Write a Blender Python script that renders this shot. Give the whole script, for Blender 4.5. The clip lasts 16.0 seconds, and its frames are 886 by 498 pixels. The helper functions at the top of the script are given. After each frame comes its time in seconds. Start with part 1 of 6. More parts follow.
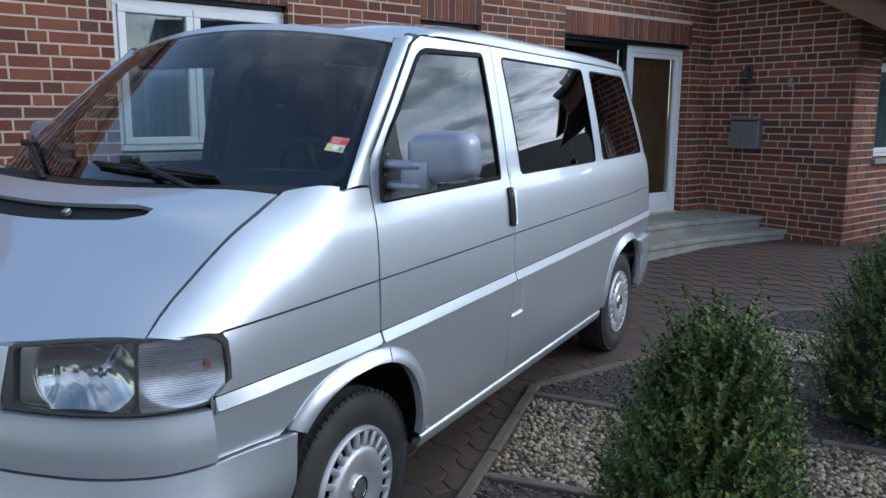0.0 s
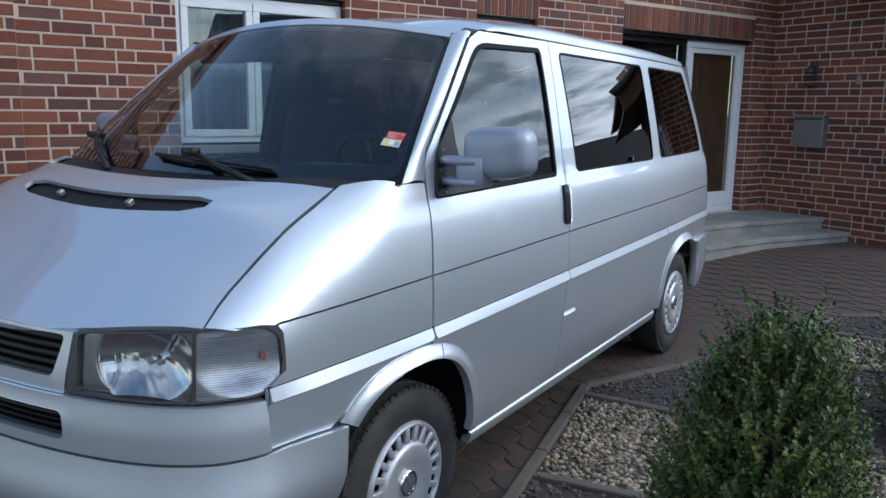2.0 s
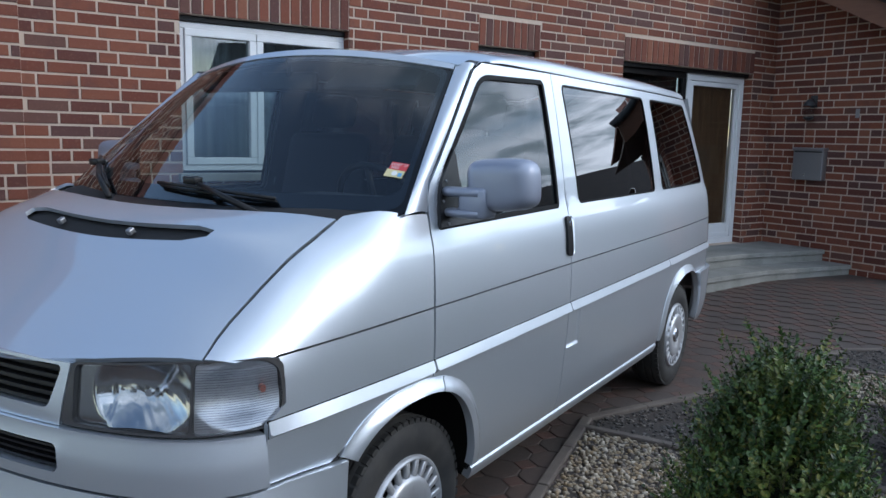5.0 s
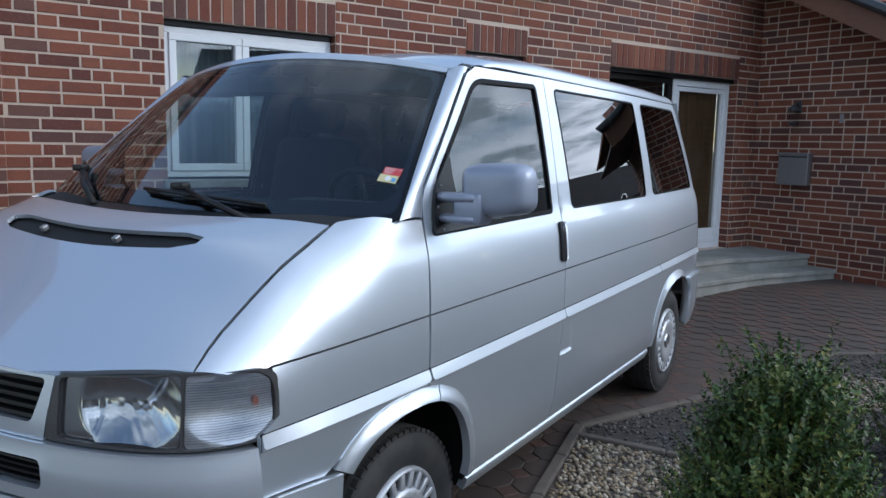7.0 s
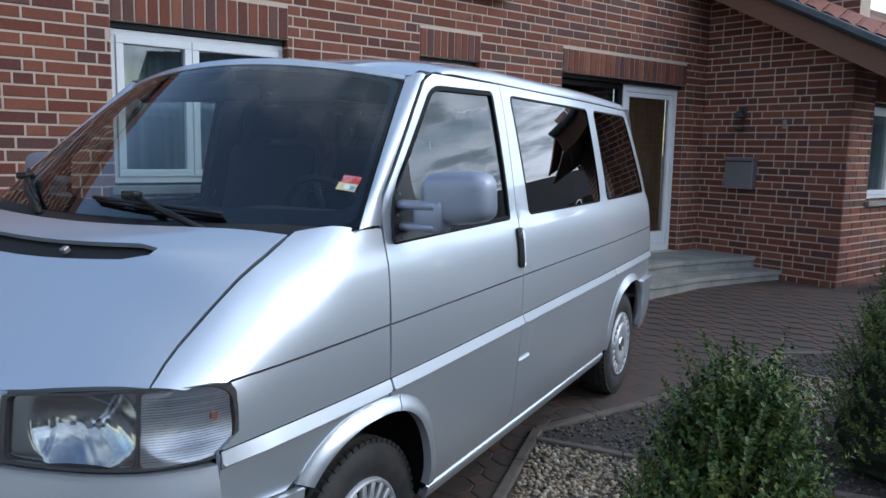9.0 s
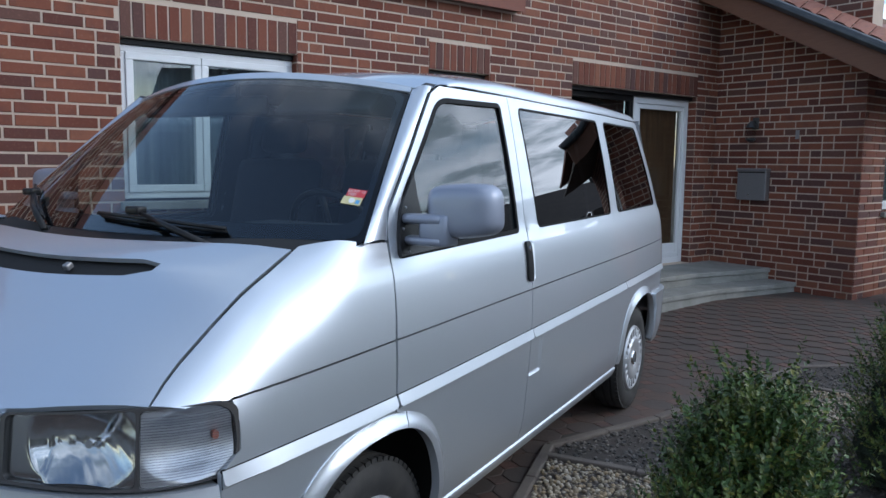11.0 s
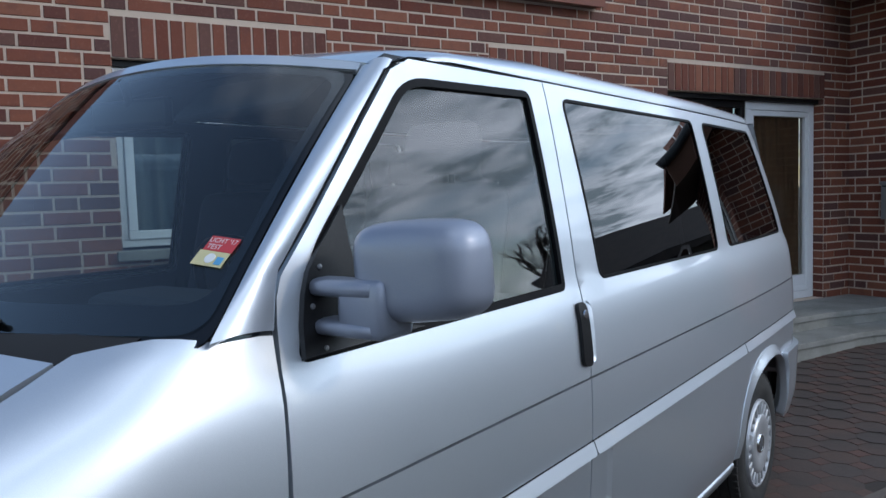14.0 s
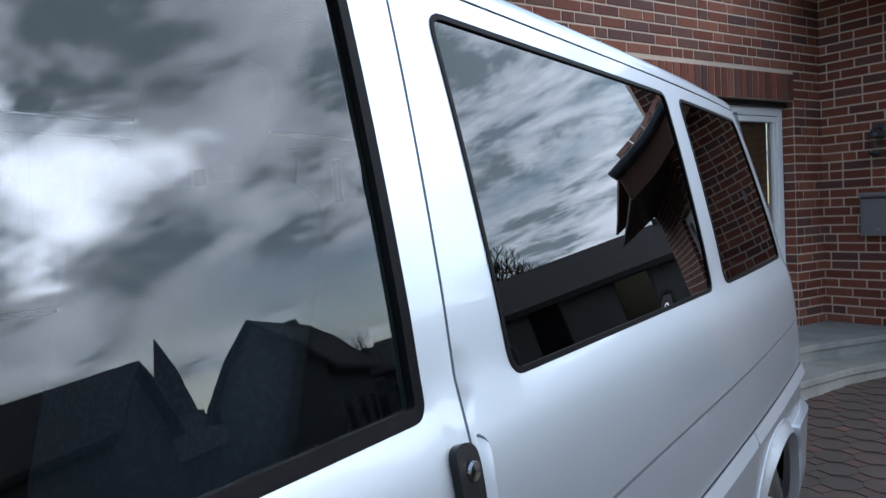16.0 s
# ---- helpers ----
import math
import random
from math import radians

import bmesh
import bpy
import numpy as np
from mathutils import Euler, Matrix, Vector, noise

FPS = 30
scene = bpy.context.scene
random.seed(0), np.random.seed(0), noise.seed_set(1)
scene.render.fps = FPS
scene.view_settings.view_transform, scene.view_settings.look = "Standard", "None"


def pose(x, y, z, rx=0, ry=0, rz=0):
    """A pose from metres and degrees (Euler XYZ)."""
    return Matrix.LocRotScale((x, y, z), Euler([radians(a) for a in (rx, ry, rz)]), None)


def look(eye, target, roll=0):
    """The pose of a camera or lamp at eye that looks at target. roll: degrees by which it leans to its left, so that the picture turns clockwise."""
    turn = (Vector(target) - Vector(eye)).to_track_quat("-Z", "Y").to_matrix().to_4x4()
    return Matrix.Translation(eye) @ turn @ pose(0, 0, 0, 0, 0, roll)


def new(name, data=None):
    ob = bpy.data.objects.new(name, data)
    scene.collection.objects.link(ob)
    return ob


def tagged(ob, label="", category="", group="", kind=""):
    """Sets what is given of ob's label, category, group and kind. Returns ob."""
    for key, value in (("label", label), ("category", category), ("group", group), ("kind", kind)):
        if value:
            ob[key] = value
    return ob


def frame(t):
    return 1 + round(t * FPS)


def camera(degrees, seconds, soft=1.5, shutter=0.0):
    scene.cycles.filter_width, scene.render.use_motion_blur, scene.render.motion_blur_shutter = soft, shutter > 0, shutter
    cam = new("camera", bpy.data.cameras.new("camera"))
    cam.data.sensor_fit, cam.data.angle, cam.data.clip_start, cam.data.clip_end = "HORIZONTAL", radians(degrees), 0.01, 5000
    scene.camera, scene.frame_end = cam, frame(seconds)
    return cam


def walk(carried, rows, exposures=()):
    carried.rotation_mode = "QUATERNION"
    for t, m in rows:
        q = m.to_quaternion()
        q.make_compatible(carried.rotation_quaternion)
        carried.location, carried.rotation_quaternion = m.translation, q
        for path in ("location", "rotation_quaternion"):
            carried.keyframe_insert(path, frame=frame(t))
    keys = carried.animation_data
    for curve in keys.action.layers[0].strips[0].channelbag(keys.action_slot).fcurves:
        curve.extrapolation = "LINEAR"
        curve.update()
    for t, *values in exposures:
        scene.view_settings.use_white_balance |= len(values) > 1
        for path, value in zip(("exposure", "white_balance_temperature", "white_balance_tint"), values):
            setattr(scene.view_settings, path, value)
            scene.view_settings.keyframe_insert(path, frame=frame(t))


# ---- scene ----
from mathutils.geometry import delaunay_2d_cdt

cam = camera(60.2, 16.0)
PATH = [
    (0, (2.249, -1.914, 1.537), (1.288, -0.195, 1.189), 0.3),
    (0.5, (2.24, -1.915, 1.532), (1.237, -0.224, 1.164), 0.1),
    (1, (2.236, -1.911, 1.535), (1.188, -0.249, 1.161), 0.2),
    (1.5, (2.232, -1.911, 1.544), (1.165, -0.26, 1.175), 0.4),
    (2, (2.231, -1.909, 1.539), (1.16, -0.26, 1.177), 0.8),
    (2.5, (2.231, -1.912, 1.541), (1.161, -0.26, 1.188), 1.0),
    (3, (2.231, -1.911, 1.542), (1.161, -0.256, 1.201), 0.9),
    (3.5, (2.231, -1.91, 1.541), (1.159, -0.254, 1.214), 0.7),
    (4, (2.223, -1.908, 1.543), (1.147, -0.251, 1.23), 1.1),
    (6.5, (2.181, -1.881, 1.546), (1.11, -0.214, 1.275), 1.2),
    (7, (2.158, -1.877, 1.539), (1.114, -0.193, 1.267), 1.2),
    (7.5, (2.152, -1.88, 1.541), (1.143, -0.176, 1.263), 1.4),
    (8, (2.157, -1.886, 1.545), (1.174, -0.166, 1.268), 1.4),
    (8.5, (2.158, -1.887, 1.548), (1.193, -0.156, 1.28), 1.3),
    (9, (2.131, -1.876, 1.551), (1.193, -0.129, 1.291), 1.2),
    (9.2, (2.121, -1.885, 1.552), (1.198, -0.129, 1.299), 1.1),
    (11.3, (2.13, -1.809, 1.547), (1.136, -0.087, 1.328), 0.5),
    (11.5, (2.124, -1.779, 1.538), (1.094, -0.08, 1.314), 0.4),
    (12, (2.109, -1.699, 1.54), (0.998, -0.054, 1.289), 0.7),
    (12.5, (2.01, -1.566, 1.543), (0.883, 0.066, 1.289), 0.5),
    (13, (1.91, -1.41, 1.536), (0.822, 0.254, 1.328), -0.3),
    (13.5, (1.854, -1.107, 1.491), (0.707, 0.524, 1.321), -1.3),
    (14, (1.822, -0.724, 1.523), (0.617, 0.866, 1.381), -1.7),
    (14.5, (1.716, -0.48, 1.498), (0.498, 1.103, 1.378), -2.3),
    (15, (1.564, -0.238, 1.508), (0.452, 1.417, 1.360), -1.6),
    (15.5, (1.471, 0.004, 1.481), (0.381, 1.674, 1.330), -2.6),
    (16, (1.38, 0.345, 1.495), (0.271, 2.007, 1.409), -2.7),
]
walk(cam, [(t, look(eye, target, roll)) for t, eye, target, roll in PATH],
     [(0, 0.06), (9.2, 0.05), (11.5, 0.02), (12.5, -0.08), (13.5, -0.23), (14.2, -0.25), (15, -0.22), (15.5, -0.08), (16, 0.06)])

# ---- light ----
SUN_DIR = Vector((0.822, 0.345, 0.45)).normalized()
world = bpy.data.worlds.new("sky")
scene.world = world
world.use_nodes = True


def sky_nodes(tree):
    n, l = tree.nodes, tree.links
    n.clear()
    out = n.new("ShaderNodeOutputWorld")
    bg = n.new("ShaderNodeBackground")
    bg.inputs["Strength"].default_value = SKY
    tex = n.new("ShaderNodeTexSky")
    tex.sky_type = "NISHITA"
    tex.sun_disc = False
    tex.dust_density = 0.4
    tex.sun_elevation = math.asin(SUN_DIR.z)
    tex.sun_rotation = math.atan2(SUN_DIR.x, SUN_DIR.y)
    co = n.new("ShaderNodeTexCoord")
    # clouds lie on a level layer, so they flatten towards the horizon
    sep = n.new("ShaderNodeSeparateXYZ")
    l.new(co.outputs["Generated"], sep.inputs["Vector"])
    up = n.new("ShaderNodeMath")
    up.operation = "MAXIMUM"
    up.inputs[1].default_value = 0.0
    l.new(sep.outputs["Z"], up.inputs[0])
    add = n.new("ShaderNodeMath")
    add.inputs[1].default_value = 0.16
    l.new(up.outputs["Value"], add.inputs[0])
    div = n.new("ShaderNodeVectorMath")
    div.operation = "DIVIDE"
    l.new(co.outputs["Generated"], div.inputs[0])
    l.new(add.outputs["Value"], div.inputs[1])
    mp = n.new("ShaderNodeMapping")
    mp.inputs["Rotation"].default_value = (0, 0, radians(35))
    mp.inputs["Scale"].default_value = (0.8, 1.0, 1.0)
    l.new(div.outputs["Vector"], mp.inputs["Vector"])
    nz = n.new("ShaderNodeTexNoise")
    nz.inputs["Scale"].default_value = 0.9
    nz.inputs["Detail"].default_value = 9
    nz.inputs["Roughness"].default_value = 0.56
    nz.inputs["Distortion"].default_value = 0.15
    l.new(mp.outputs["Vector"], nz.inputs["Vector"])
    cover = n.new("ShaderNodeValToRGB")
    cover.color_ramp.elements[0].position = 0.46
    cover.color_ramp.elements[1].position = 0.60
    # more blue shows away from the sun
    away = n.new("ShaderNodeVectorMath")
    away.operation = "DOT_PRODUCT"
    away.inputs[1].default_value = SUN_DIR
    l.new(co.outputs["Generated"], away.inputs[0])
    thin = n.new("ShaderNodeMath")
    thin.operation, thin.inputs[1].default_value = "MULTIPLY_ADD", 0.05
    l.new(away.outputs["Value"], thin.inputs[0])
    l.new(nz.outputs["Fac"], thin.inputs[2])
    l.new(thin.outputs["Value"], cover.inputs["Fac"])
    nz2 = n.new("ShaderNodeTexNoise")
    nz2.inputs["Scale"].default_value = 3.1
    nz2.inputs["Detail"].default_value = 10
    nz2.inputs["Roughness"].default_value = 0.60
    nz2.inputs["Distortion"].default_value = 0.25
    l.new(mp.outputs["Vector"], nz2.inputs["Vector"])
    shade = n.new("ShaderNodeValToRGB")
    e = shade.color_ramp.elements
    e[0].position, e[0].color = 0.42, (2.0, 2.65, 3.3, 1)
    e[1].position, e[1].color = 0.59, (7.1, 8.05, 9.7, 1)
    mid = e.new(0.49)
    mid.color = (4.8, 5.65, 6.9, 1)
    l.new(nz2.outputs["Fac"], shade.inputs["Fac"])
    # thin bright cloud round the sun
    dot = n.new("ShaderNodeVectorMath")
    dot.operation = "DOT_PRODUCT"
    dot.inputs[1].default_value = SUN_DIR
    l.new(co.outputs["Generated"], dot.inputs[0])
    glow = n.new("ShaderNodeMapRange")
    glow.inputs["From Min"].default_value = -0.1
    glow.inputs["From Max"].default_value = 1.0
    glow.interpolation_type = "SMOOTHERSTEP"
    glow.inputs["To Min"].default_value = 1.12
    glow.inputs["To Max"].default_value = 3.0
    l.new(dot.outputs["Value"], glow.inputs["Value"])
    # a torn gap in the cloud near the sun
    dot2 = n.new("ShaderNodeVectorMath")
    dot2.operation = "DOT_PRODUCT"
    dot2.inputs[1].default_value = Vector((0.775, 0.455, 0.455)).normalized()
    l.new(co.outputs["Generated"], dot2.inputs[0])
    torn = n.new("ShaderNodeMath")
    torn.operation, torn.inputs[1].default_value = "MULTIPLY_ADD", 0.09
    l.new(nz2.outputs["Fac"], torn.inputs[0])
    l.new(dot2.outputs["Value"], torn.inputs[2])
    gap = n.new("ShaderNodeMapRange")
    gap.inputs["From Min"].default_value = 1.035
    gap.inputs["From Max"].default_value = 1.052
    gap.inputs["To Min"].default_value = 1.0
    gap.inputs["To Max"].default_value = 3.2
    l.new(torn.outputs["Value"], gap.inputs["Value"])
    both = n.new("ShaderNodeMath")
    both.operation = "MULTIPLY"
    l.new(glow.outputs["Result"], both.inputs[0])
    l.new(gap.outputs["Result"], both.inputs[1])
    lit = n.new("ShaderNodeVectorMath")
    lit.operation = "MULTIPLY"
    l.new(shade.outputs["Color"], lit.inputs[0])
    l.new(both.outputs["Value"], lit.inputs[1])
    mix = n.new("ShaderNodeMix")
    mix.data_type = "RGBA"
    l.new(cover.outputs["Color"], mix.inputs["Factor"])
    clear = n.new("ShaderNodeVectorMath")
    clear.operation = "MULTIPLY"
    clear.inputs[1].default_value = (1.8, 1.85, 1.9)
    l.new(tex.outputs["Color"], clear.inputs[0])
    l.new(clear.outputs["Vector"], mix.inputs["A"])
    l.new(lit.outputs["Vector"], mix.inputs["B"])
    l.new(mix.outputs["Result"], bg.inputs["Color"])
    l.new(bg.outputs["Background"], out.inputs["Surface"])


SKY = 0.132
sky_nodes(world.node_tree)
sun = new("sun", bpy.data.lights.new("sun", "SUN"))
sun.data.energy = 0.55
sun.data.angle = radians(2.0)
sun.data.color = (1.0, 0.87, 0.70)
sun.matrix_world = look(SUN_DIR * 30, (0, 0, 0))


# ---- materials ----
class Mat:
    """A node material with a principled surface, put together step by step."""

    def __init__(self, name, color, rough=0.6, metal=0.0, spec=0.5):
        self.m = bpy.data.materials.new(name)
        self.m.use_nodes = True
        self.n, self.l = self.m.node_tree.nodes, self.m.node_tree.links
        self.b = self.n["Principled BSDF"]
        self.b.inputs["Base Color"].default_value = (*color, 1)
        self.b.inputs["Roughness"].default_value = rough
        self.b.inputs["Metallic"].default_value = metal
        self.b.inputs["Specular IOR Level"].default_value = spec
        self.col = None
        self.base = color
        self.co = self.n.new("ShaderNodeTexCoord")

    def noise(self, scale, detail=4, rough=0.55, stretch=(1, 1, 1)):
        mp = self.n.new("ShaderNodeMapping")
        mp.inputs["Scale"].default_value = stretch
        self.l.new(self.co.outputs["Object"], mp.inputs["Vector"])
        t = self.n.new("ShaderNodeTexNoise")
        t.inputs["Scale"].default_value = scale
        t.inputs["Detail"].default_value = detail
        t.inputs["Roughness"].default_value = rough
        self.l.new(mp.outputs["Vector"], t.inputs["Vector"])
        return t.outputs["Fac"]

    def blend(self, fac, color, amount=1.0, lo=0.0, hi=1.0):
        """Mixes a colour in where fac runs from lo to hi."""
        r = self.n.new("ShaderNodeMapRange")
        r.inputs["From Min"].default_value = lo
        r.inputs["From Max"].default_value = hi
        r.inputs["To Max"].default_value = amount
        self.l.new(fac, r.inputs["Value"])
        x = self.n.new("ShaderNodeMix")
        x.data_type = "RGBA"
        self.l.new(r.outputs["Result"], x.inputs["Factor"])
        if self.col is None:
            x.inputs["A"].default_value = (*self.base, 1)
        else:
            self.l.new(self.col, x.inputs["A"])
        x.inputs["B"].default_value = (*color, 1)
        self.col = x.outputs["Result"]
        self.l.new(self.col, self.b.inputs["Base Color"])
        return self

    def per_piece(self, colors, source="island"):
        """A colour by chance for each piece."""
        if source == "island":
            g = self.n.new("ShaderNodeNewGeometry").outputs["Random Per Island"]
        else:
            g = self.n.new("ShaderNodeObjectInfo").outputs["Random"]
        r = self.n.new("ShaderNodeValToRGB")
        r.color_ramp.interpolation = "CONSTANT"
        e = r.color_ramp.elements
        while len(e) < len(colors):
            e.new(0.5)
        for i, c in enumerate(colors):
            e[i].position = i / len(colors)
            e[i].color = (*c, 1)
        self.l.new(g, r.inputs["Fac"])
        self.col = r.outputs["Color"]
        self.l.new(self.col, self.b.inputs["Base Color"])
        return self

    def bump(self, fac, dist=0.002, strength=0.5):
        b = self.n.new("ShaderNodeBump")
        b.inputs["Distance"].default_value = dist
        b.inputs["Strength"].default_value = strength
        self.l.new(fac, b.inputs["Height"])
        self.l.new(b.outputs["Normal"], self.b.inputs["Normal"])
        return self

    def rough_by(self, fac, lo, hi):
        r = self.n.new("ShaderNodeMapRange")
        r.inputs["To Min"].default_value = lo
        r.inputs["To Max"].default_value = hi
        self.l.new(fac, r.inputs["Value"])
        self.l.new(r.outputs["Result"], self.b.inputs["Roughness"])
        return self

    def coat(self, w=1.0, rough=0.03):
        self.b.inputs["Coat Weight"].default_value = w
        self.b.inputs["Coat Roughness"].default_value = rough
        return self


def glass_mat(name, tint, head_on):
    """A clear pane: what it mirrors head-on, and ever more towards grazing."""
    m = bpy.data.materials.new(name)
    m.use_nodes = True
    n, l = m.node_tree.nodes, m.node_tree.links
    n.clear()
    out, mix = n.new("ShaderNodeOutputMaterial"), n.new("ShaderNodeMixShader")
    tr, gl, fr = n.new("ShaderNodeBsdfTransparent"), n.new("ShaderNodeBsdfGlossy"), n.new("ShaderNodeLayerWeight")
    fr.inputs["Blend"].default_value = 0.5
    pw, ma = n.new("ShaderNodeMath"), n.new("ShaderNodeMath")
    pw.operation, pw.inputs[1].default_value = "POWER", 4.2
    ma.operation, ma.inputs[1].default_value, ma.inputs[2].default_value = "MULTIPLY_ADD", 1 - head_on, head_on
    tr.inputs["Color"].default_value = (*tint, 1)
    gl.inputs["Roughness"].default_value = 0.0
    l.new(fr.outputs["Facing"], pw.inputs[0])
    l.new(pw.outputs["Value"], ma.inputs[0])
    l.new(ma.outputs["Value"], mix.inputs["Fac"])
    l.new(tr.outputs["BSDF"], mix.inputs[1])
    l.new(gl.outputs["BSDF"], mix.inputs[2])
    l.new(mix.outputs["Shader"], out.inputs["Surface"])
    return m


paint = Mat("silver_paint", (0.62, 0.665, 0.72), 0.42, 0.82).coat(1.0, 0.03)
paint.blend(paint.noise(900, 1), (0.69, 0.74, 0.80), 0.5, 0.35, 0.65)
paint.blend(paint.noise(1.3, 3), (0.56, 0.60, 0.66), 0.25, 0.45, 0.75)
PAINT = paint.m
dusty = Mat("silver_plastic", (0.265, 0.295, 0.365), 0.42, 0.45)
dusty.blend(dusty.noise(500, 1), (0.32, 0.35, 0.43), 0.15, 0.4, 0.6)
dusty.blend(dusty.noise(14, 5), (0.28, 0.29, 0.33), 0.3, 0.62, 0.75).coat(0.3, 0.15)
dusty.blend(dusty.noise(30, 6, 0.7), (0.04, 0.04, 0.05), 0.8, 0.71, 0.74)
MIRROR_PAINT = dusty.m
DARK = Mat("dark_cavity", (0.006, 0.006, 0.007), 0.8).m
rub = Mat("rubber_seal", (0.006, 0.006, 0.007), 0.45, 0.0, 0.06)
rub.blend(rub.noise(60, 4), (0.014, 0.013, 0.013), 0.6, 0.5, 0.8)
RUBBER = rub.m
blk = Mat("black_plastic", (0.009, 0.009, 0.010), 0.36, 0.0, 0.28)
blk.blend(blk.noise(90, 4), (0.020, 0.020, 0.021), 0.6, 0.5, 0.8).bump(blk.noise(700, 2), 0.0004, 0.4)
PLASTIC = blk.m
tyre = Mat("tyre_rubber", (0.018, 0.018, 0.018), 0.75)
tyre.blend(tyre.noise(9, 5), (0.055, 0.05, 0.045), 0.7, 0.4, 0.75).bump(tyre.noise(160, 3), 0.001, 0.5)
TYRE = tyre.m
hub = Mat("hubcap_silver", (0.50, 0.51, 0.53), 0.38, 0.55)
hub.blend(hub.noise(18, 5), (0.30, 0.29, 0.28), 0.4, 0.55, 0.8)
HUB = hub.m
CHROME = Mat("chrome", (0.75, 0.75, 0.76), 0.08, 1.0).m
REFLECT = Mat("lamp_reflector", (0.50, 0.505, 0.515), 0.13, 1.0).m
GREY = Mat("grey_plastic", (0.11, 0.115, 0.125), 0.5).m
GLASS_SIDE = glass_mat("side_glass", (0.07, 0.08, 0.09), 0.13)
GLASS_WIND = glass_mat("windscreen_glass", (0.60, 0.68, 0.70), 0.105)
GLASS_DOOR = glass_mat("door_glass", (0.80, 0.88, 0.86), 0.11)
GLASS_LAMP = glass_mat("lamp_glass", (0.90, 0.92, 0.93), 0.04)
GLASS_CLEAR = glass_mat("clear_glass", (0.78, 0.77, 0.74), 0.012)
GLASS_HOUSE = glass_mat("house_glass", (0.62, 0.68, 0.70), 0.09)
trim = Mat("cabin_trim", (0.030, 0.036, 0.044), 0.75)
trim.blend(trim.noise(40, 4), (0.05, 0.055, 0.06), 0.6, 0.4, 0.8)
TRIM = trim.m
dash = Mat("dashboard_grey", (0.21, 0.25, 0.265), 0.7)
dash.blend(dash.noise(30, 4), (0.26, 0.30, 0.31), 0.5, 0.4, 0.8)
DASH = dash.m
cloth = Mat("seat_cloth", (0.022, 0.026, 0.038), 0.95)
cloth.blend(cloth.noise(120, 2), (0.05, 0.055, 0.07), 0.6, 0.45, 0.7)
CLOTH = cloth.m
BRICKS = [(0.192, 0.058, 0.033), (0.155, 0.043, 0.025), (0.23, 0.076, 0.042), (0.118, 0.037, 0.026), (0.21, 0.066, 0.038),
          (0.17, 0.050, 0.029), (0.138, 0.062, 0.047), (0.245, 0.091, 0.052), (0.105, 0.046, 0.040)]


BRICKS = [(r * 0.92, g * 0.90, b * 0.90) for r, g, b in BRICKS]


def brick_mat(name, source):
    b = Mat(name, (0.2, 0.06, 0.04), 0.85).per_piece(BRICKS, source)
    b.blend(b.noise(9, 5, 0.6), (0.10, 0.04, 0.035), 0.55, 0.5, 0.75)
    b.blend(b.noise(60, 4, 0.6), (0.30, 0.15, 0.11), 0.4, 0.55, 0.8)
    return b.bump(b.noise(130, 5, 0.6), 0.003, 0.6).m


BRICK, BRICK_MANY = brick_mat("brick", "object"), brick_mat("brick_many", "island")
mor = Mat("mortar", (0.56, 0.45, 0.365), 0.95)
mor.blend(mor.noise(6, 5), (0.49, 0.39, 0.315), 0.7, 0.4, 0.7).bump(mor.noise(260, 3), 0.002, 0.6)
MORTAR = mor.m
PAVERS = [(0.068, 0.048, 0.041), (0.077, 0.049, 0.039), (0.061, 0.046, 0.040), (0.072, 0.053, 0.046), (0.080, 0.050, 0.039)]


def paver_mat(name, source, colors):
    b = Mat(name, (0.1, 0.06, 0.05), 0.8).per_piece(colors, source)
    b.blend(b.noise(3, 5, 0.6), (0.047, 0.039, 0.035), 0.7, 0.42, 0.62)
    b.blend(b.noise(70, 4, 0.6), (0.15, 0.11, 0.095), 0.45, 0.55, 0.8)
    return b.bump(b.noise(150, 5, 0.6), 0.003, 0.6).m


PAVERS_RED = [(0.105, 0.052, 0.040), (0.092, 0.050, 0.040), (0.115, 0.058, 0.044)]
PAVER, PAVER_MANY = paver_mat("paver", "object", PAVERS), paver_mat("paver_many", "island", PAVERS)
PAVER_RED, PAVER_RED_MANY = paver_mat("paver_red", "object", PAVERS_RED), paver_mat("paver_red_many", "island", PAVERS_RED)
soil = Mat("joint_sand", (0.040, 0.031, 0.027), 0.95)
soil.blend(soil.noise(5, 5), (0.042, 0.036, 0.030), 0.7, 0.4, 0.7).bump(soil.noise(90, 4), 0.004, 0.7)
SOIL = soil.m
conc = Mat("edging_concrete", (0.12, 0.10, 0.085), 0.9)
conc.blend(conc.noise(7, 5), (0.07, 0.055, 0.05), 0.7, 0.4, 0.7).bump(conc.noise(140, 4), 0.003, 0.6)
CONCRETE = conc.m
stp = Mat("step_stone", (0.25, 0.25, 0.232), 0.8)
stp.blend(stp.noise(3.5, 6, 0.65), (0.145, 0.147, 0.133), 0.8, 0.4, 0.66)
stp.blend(stp.noise(120, 3), (0.40, 0.40, 0.38), 0.5, 0.5, 0.75).bump(stp.noise(160, 4), 0.002, 0.5)
STEP = stp.m
PEBBLES = [(0.22, 0.17, 0.11), (0.28, 0.235, 0.17), (0.14, 0.105, 0.072), (0.38, 0.33, 0.26), (0.11, 0.09, 0.075), (0.25, 0.18, 0.105)]
peb = Mat("cream_pebbles", (0.5, 0.45, 0.38), 0.65).per_piece(PEBBLES)
peb.blend(peb.noise(90, 4), (0.25, 0.21, 0.17), 0.4, 0.55, 0.8)
PEBBLE = peb.m
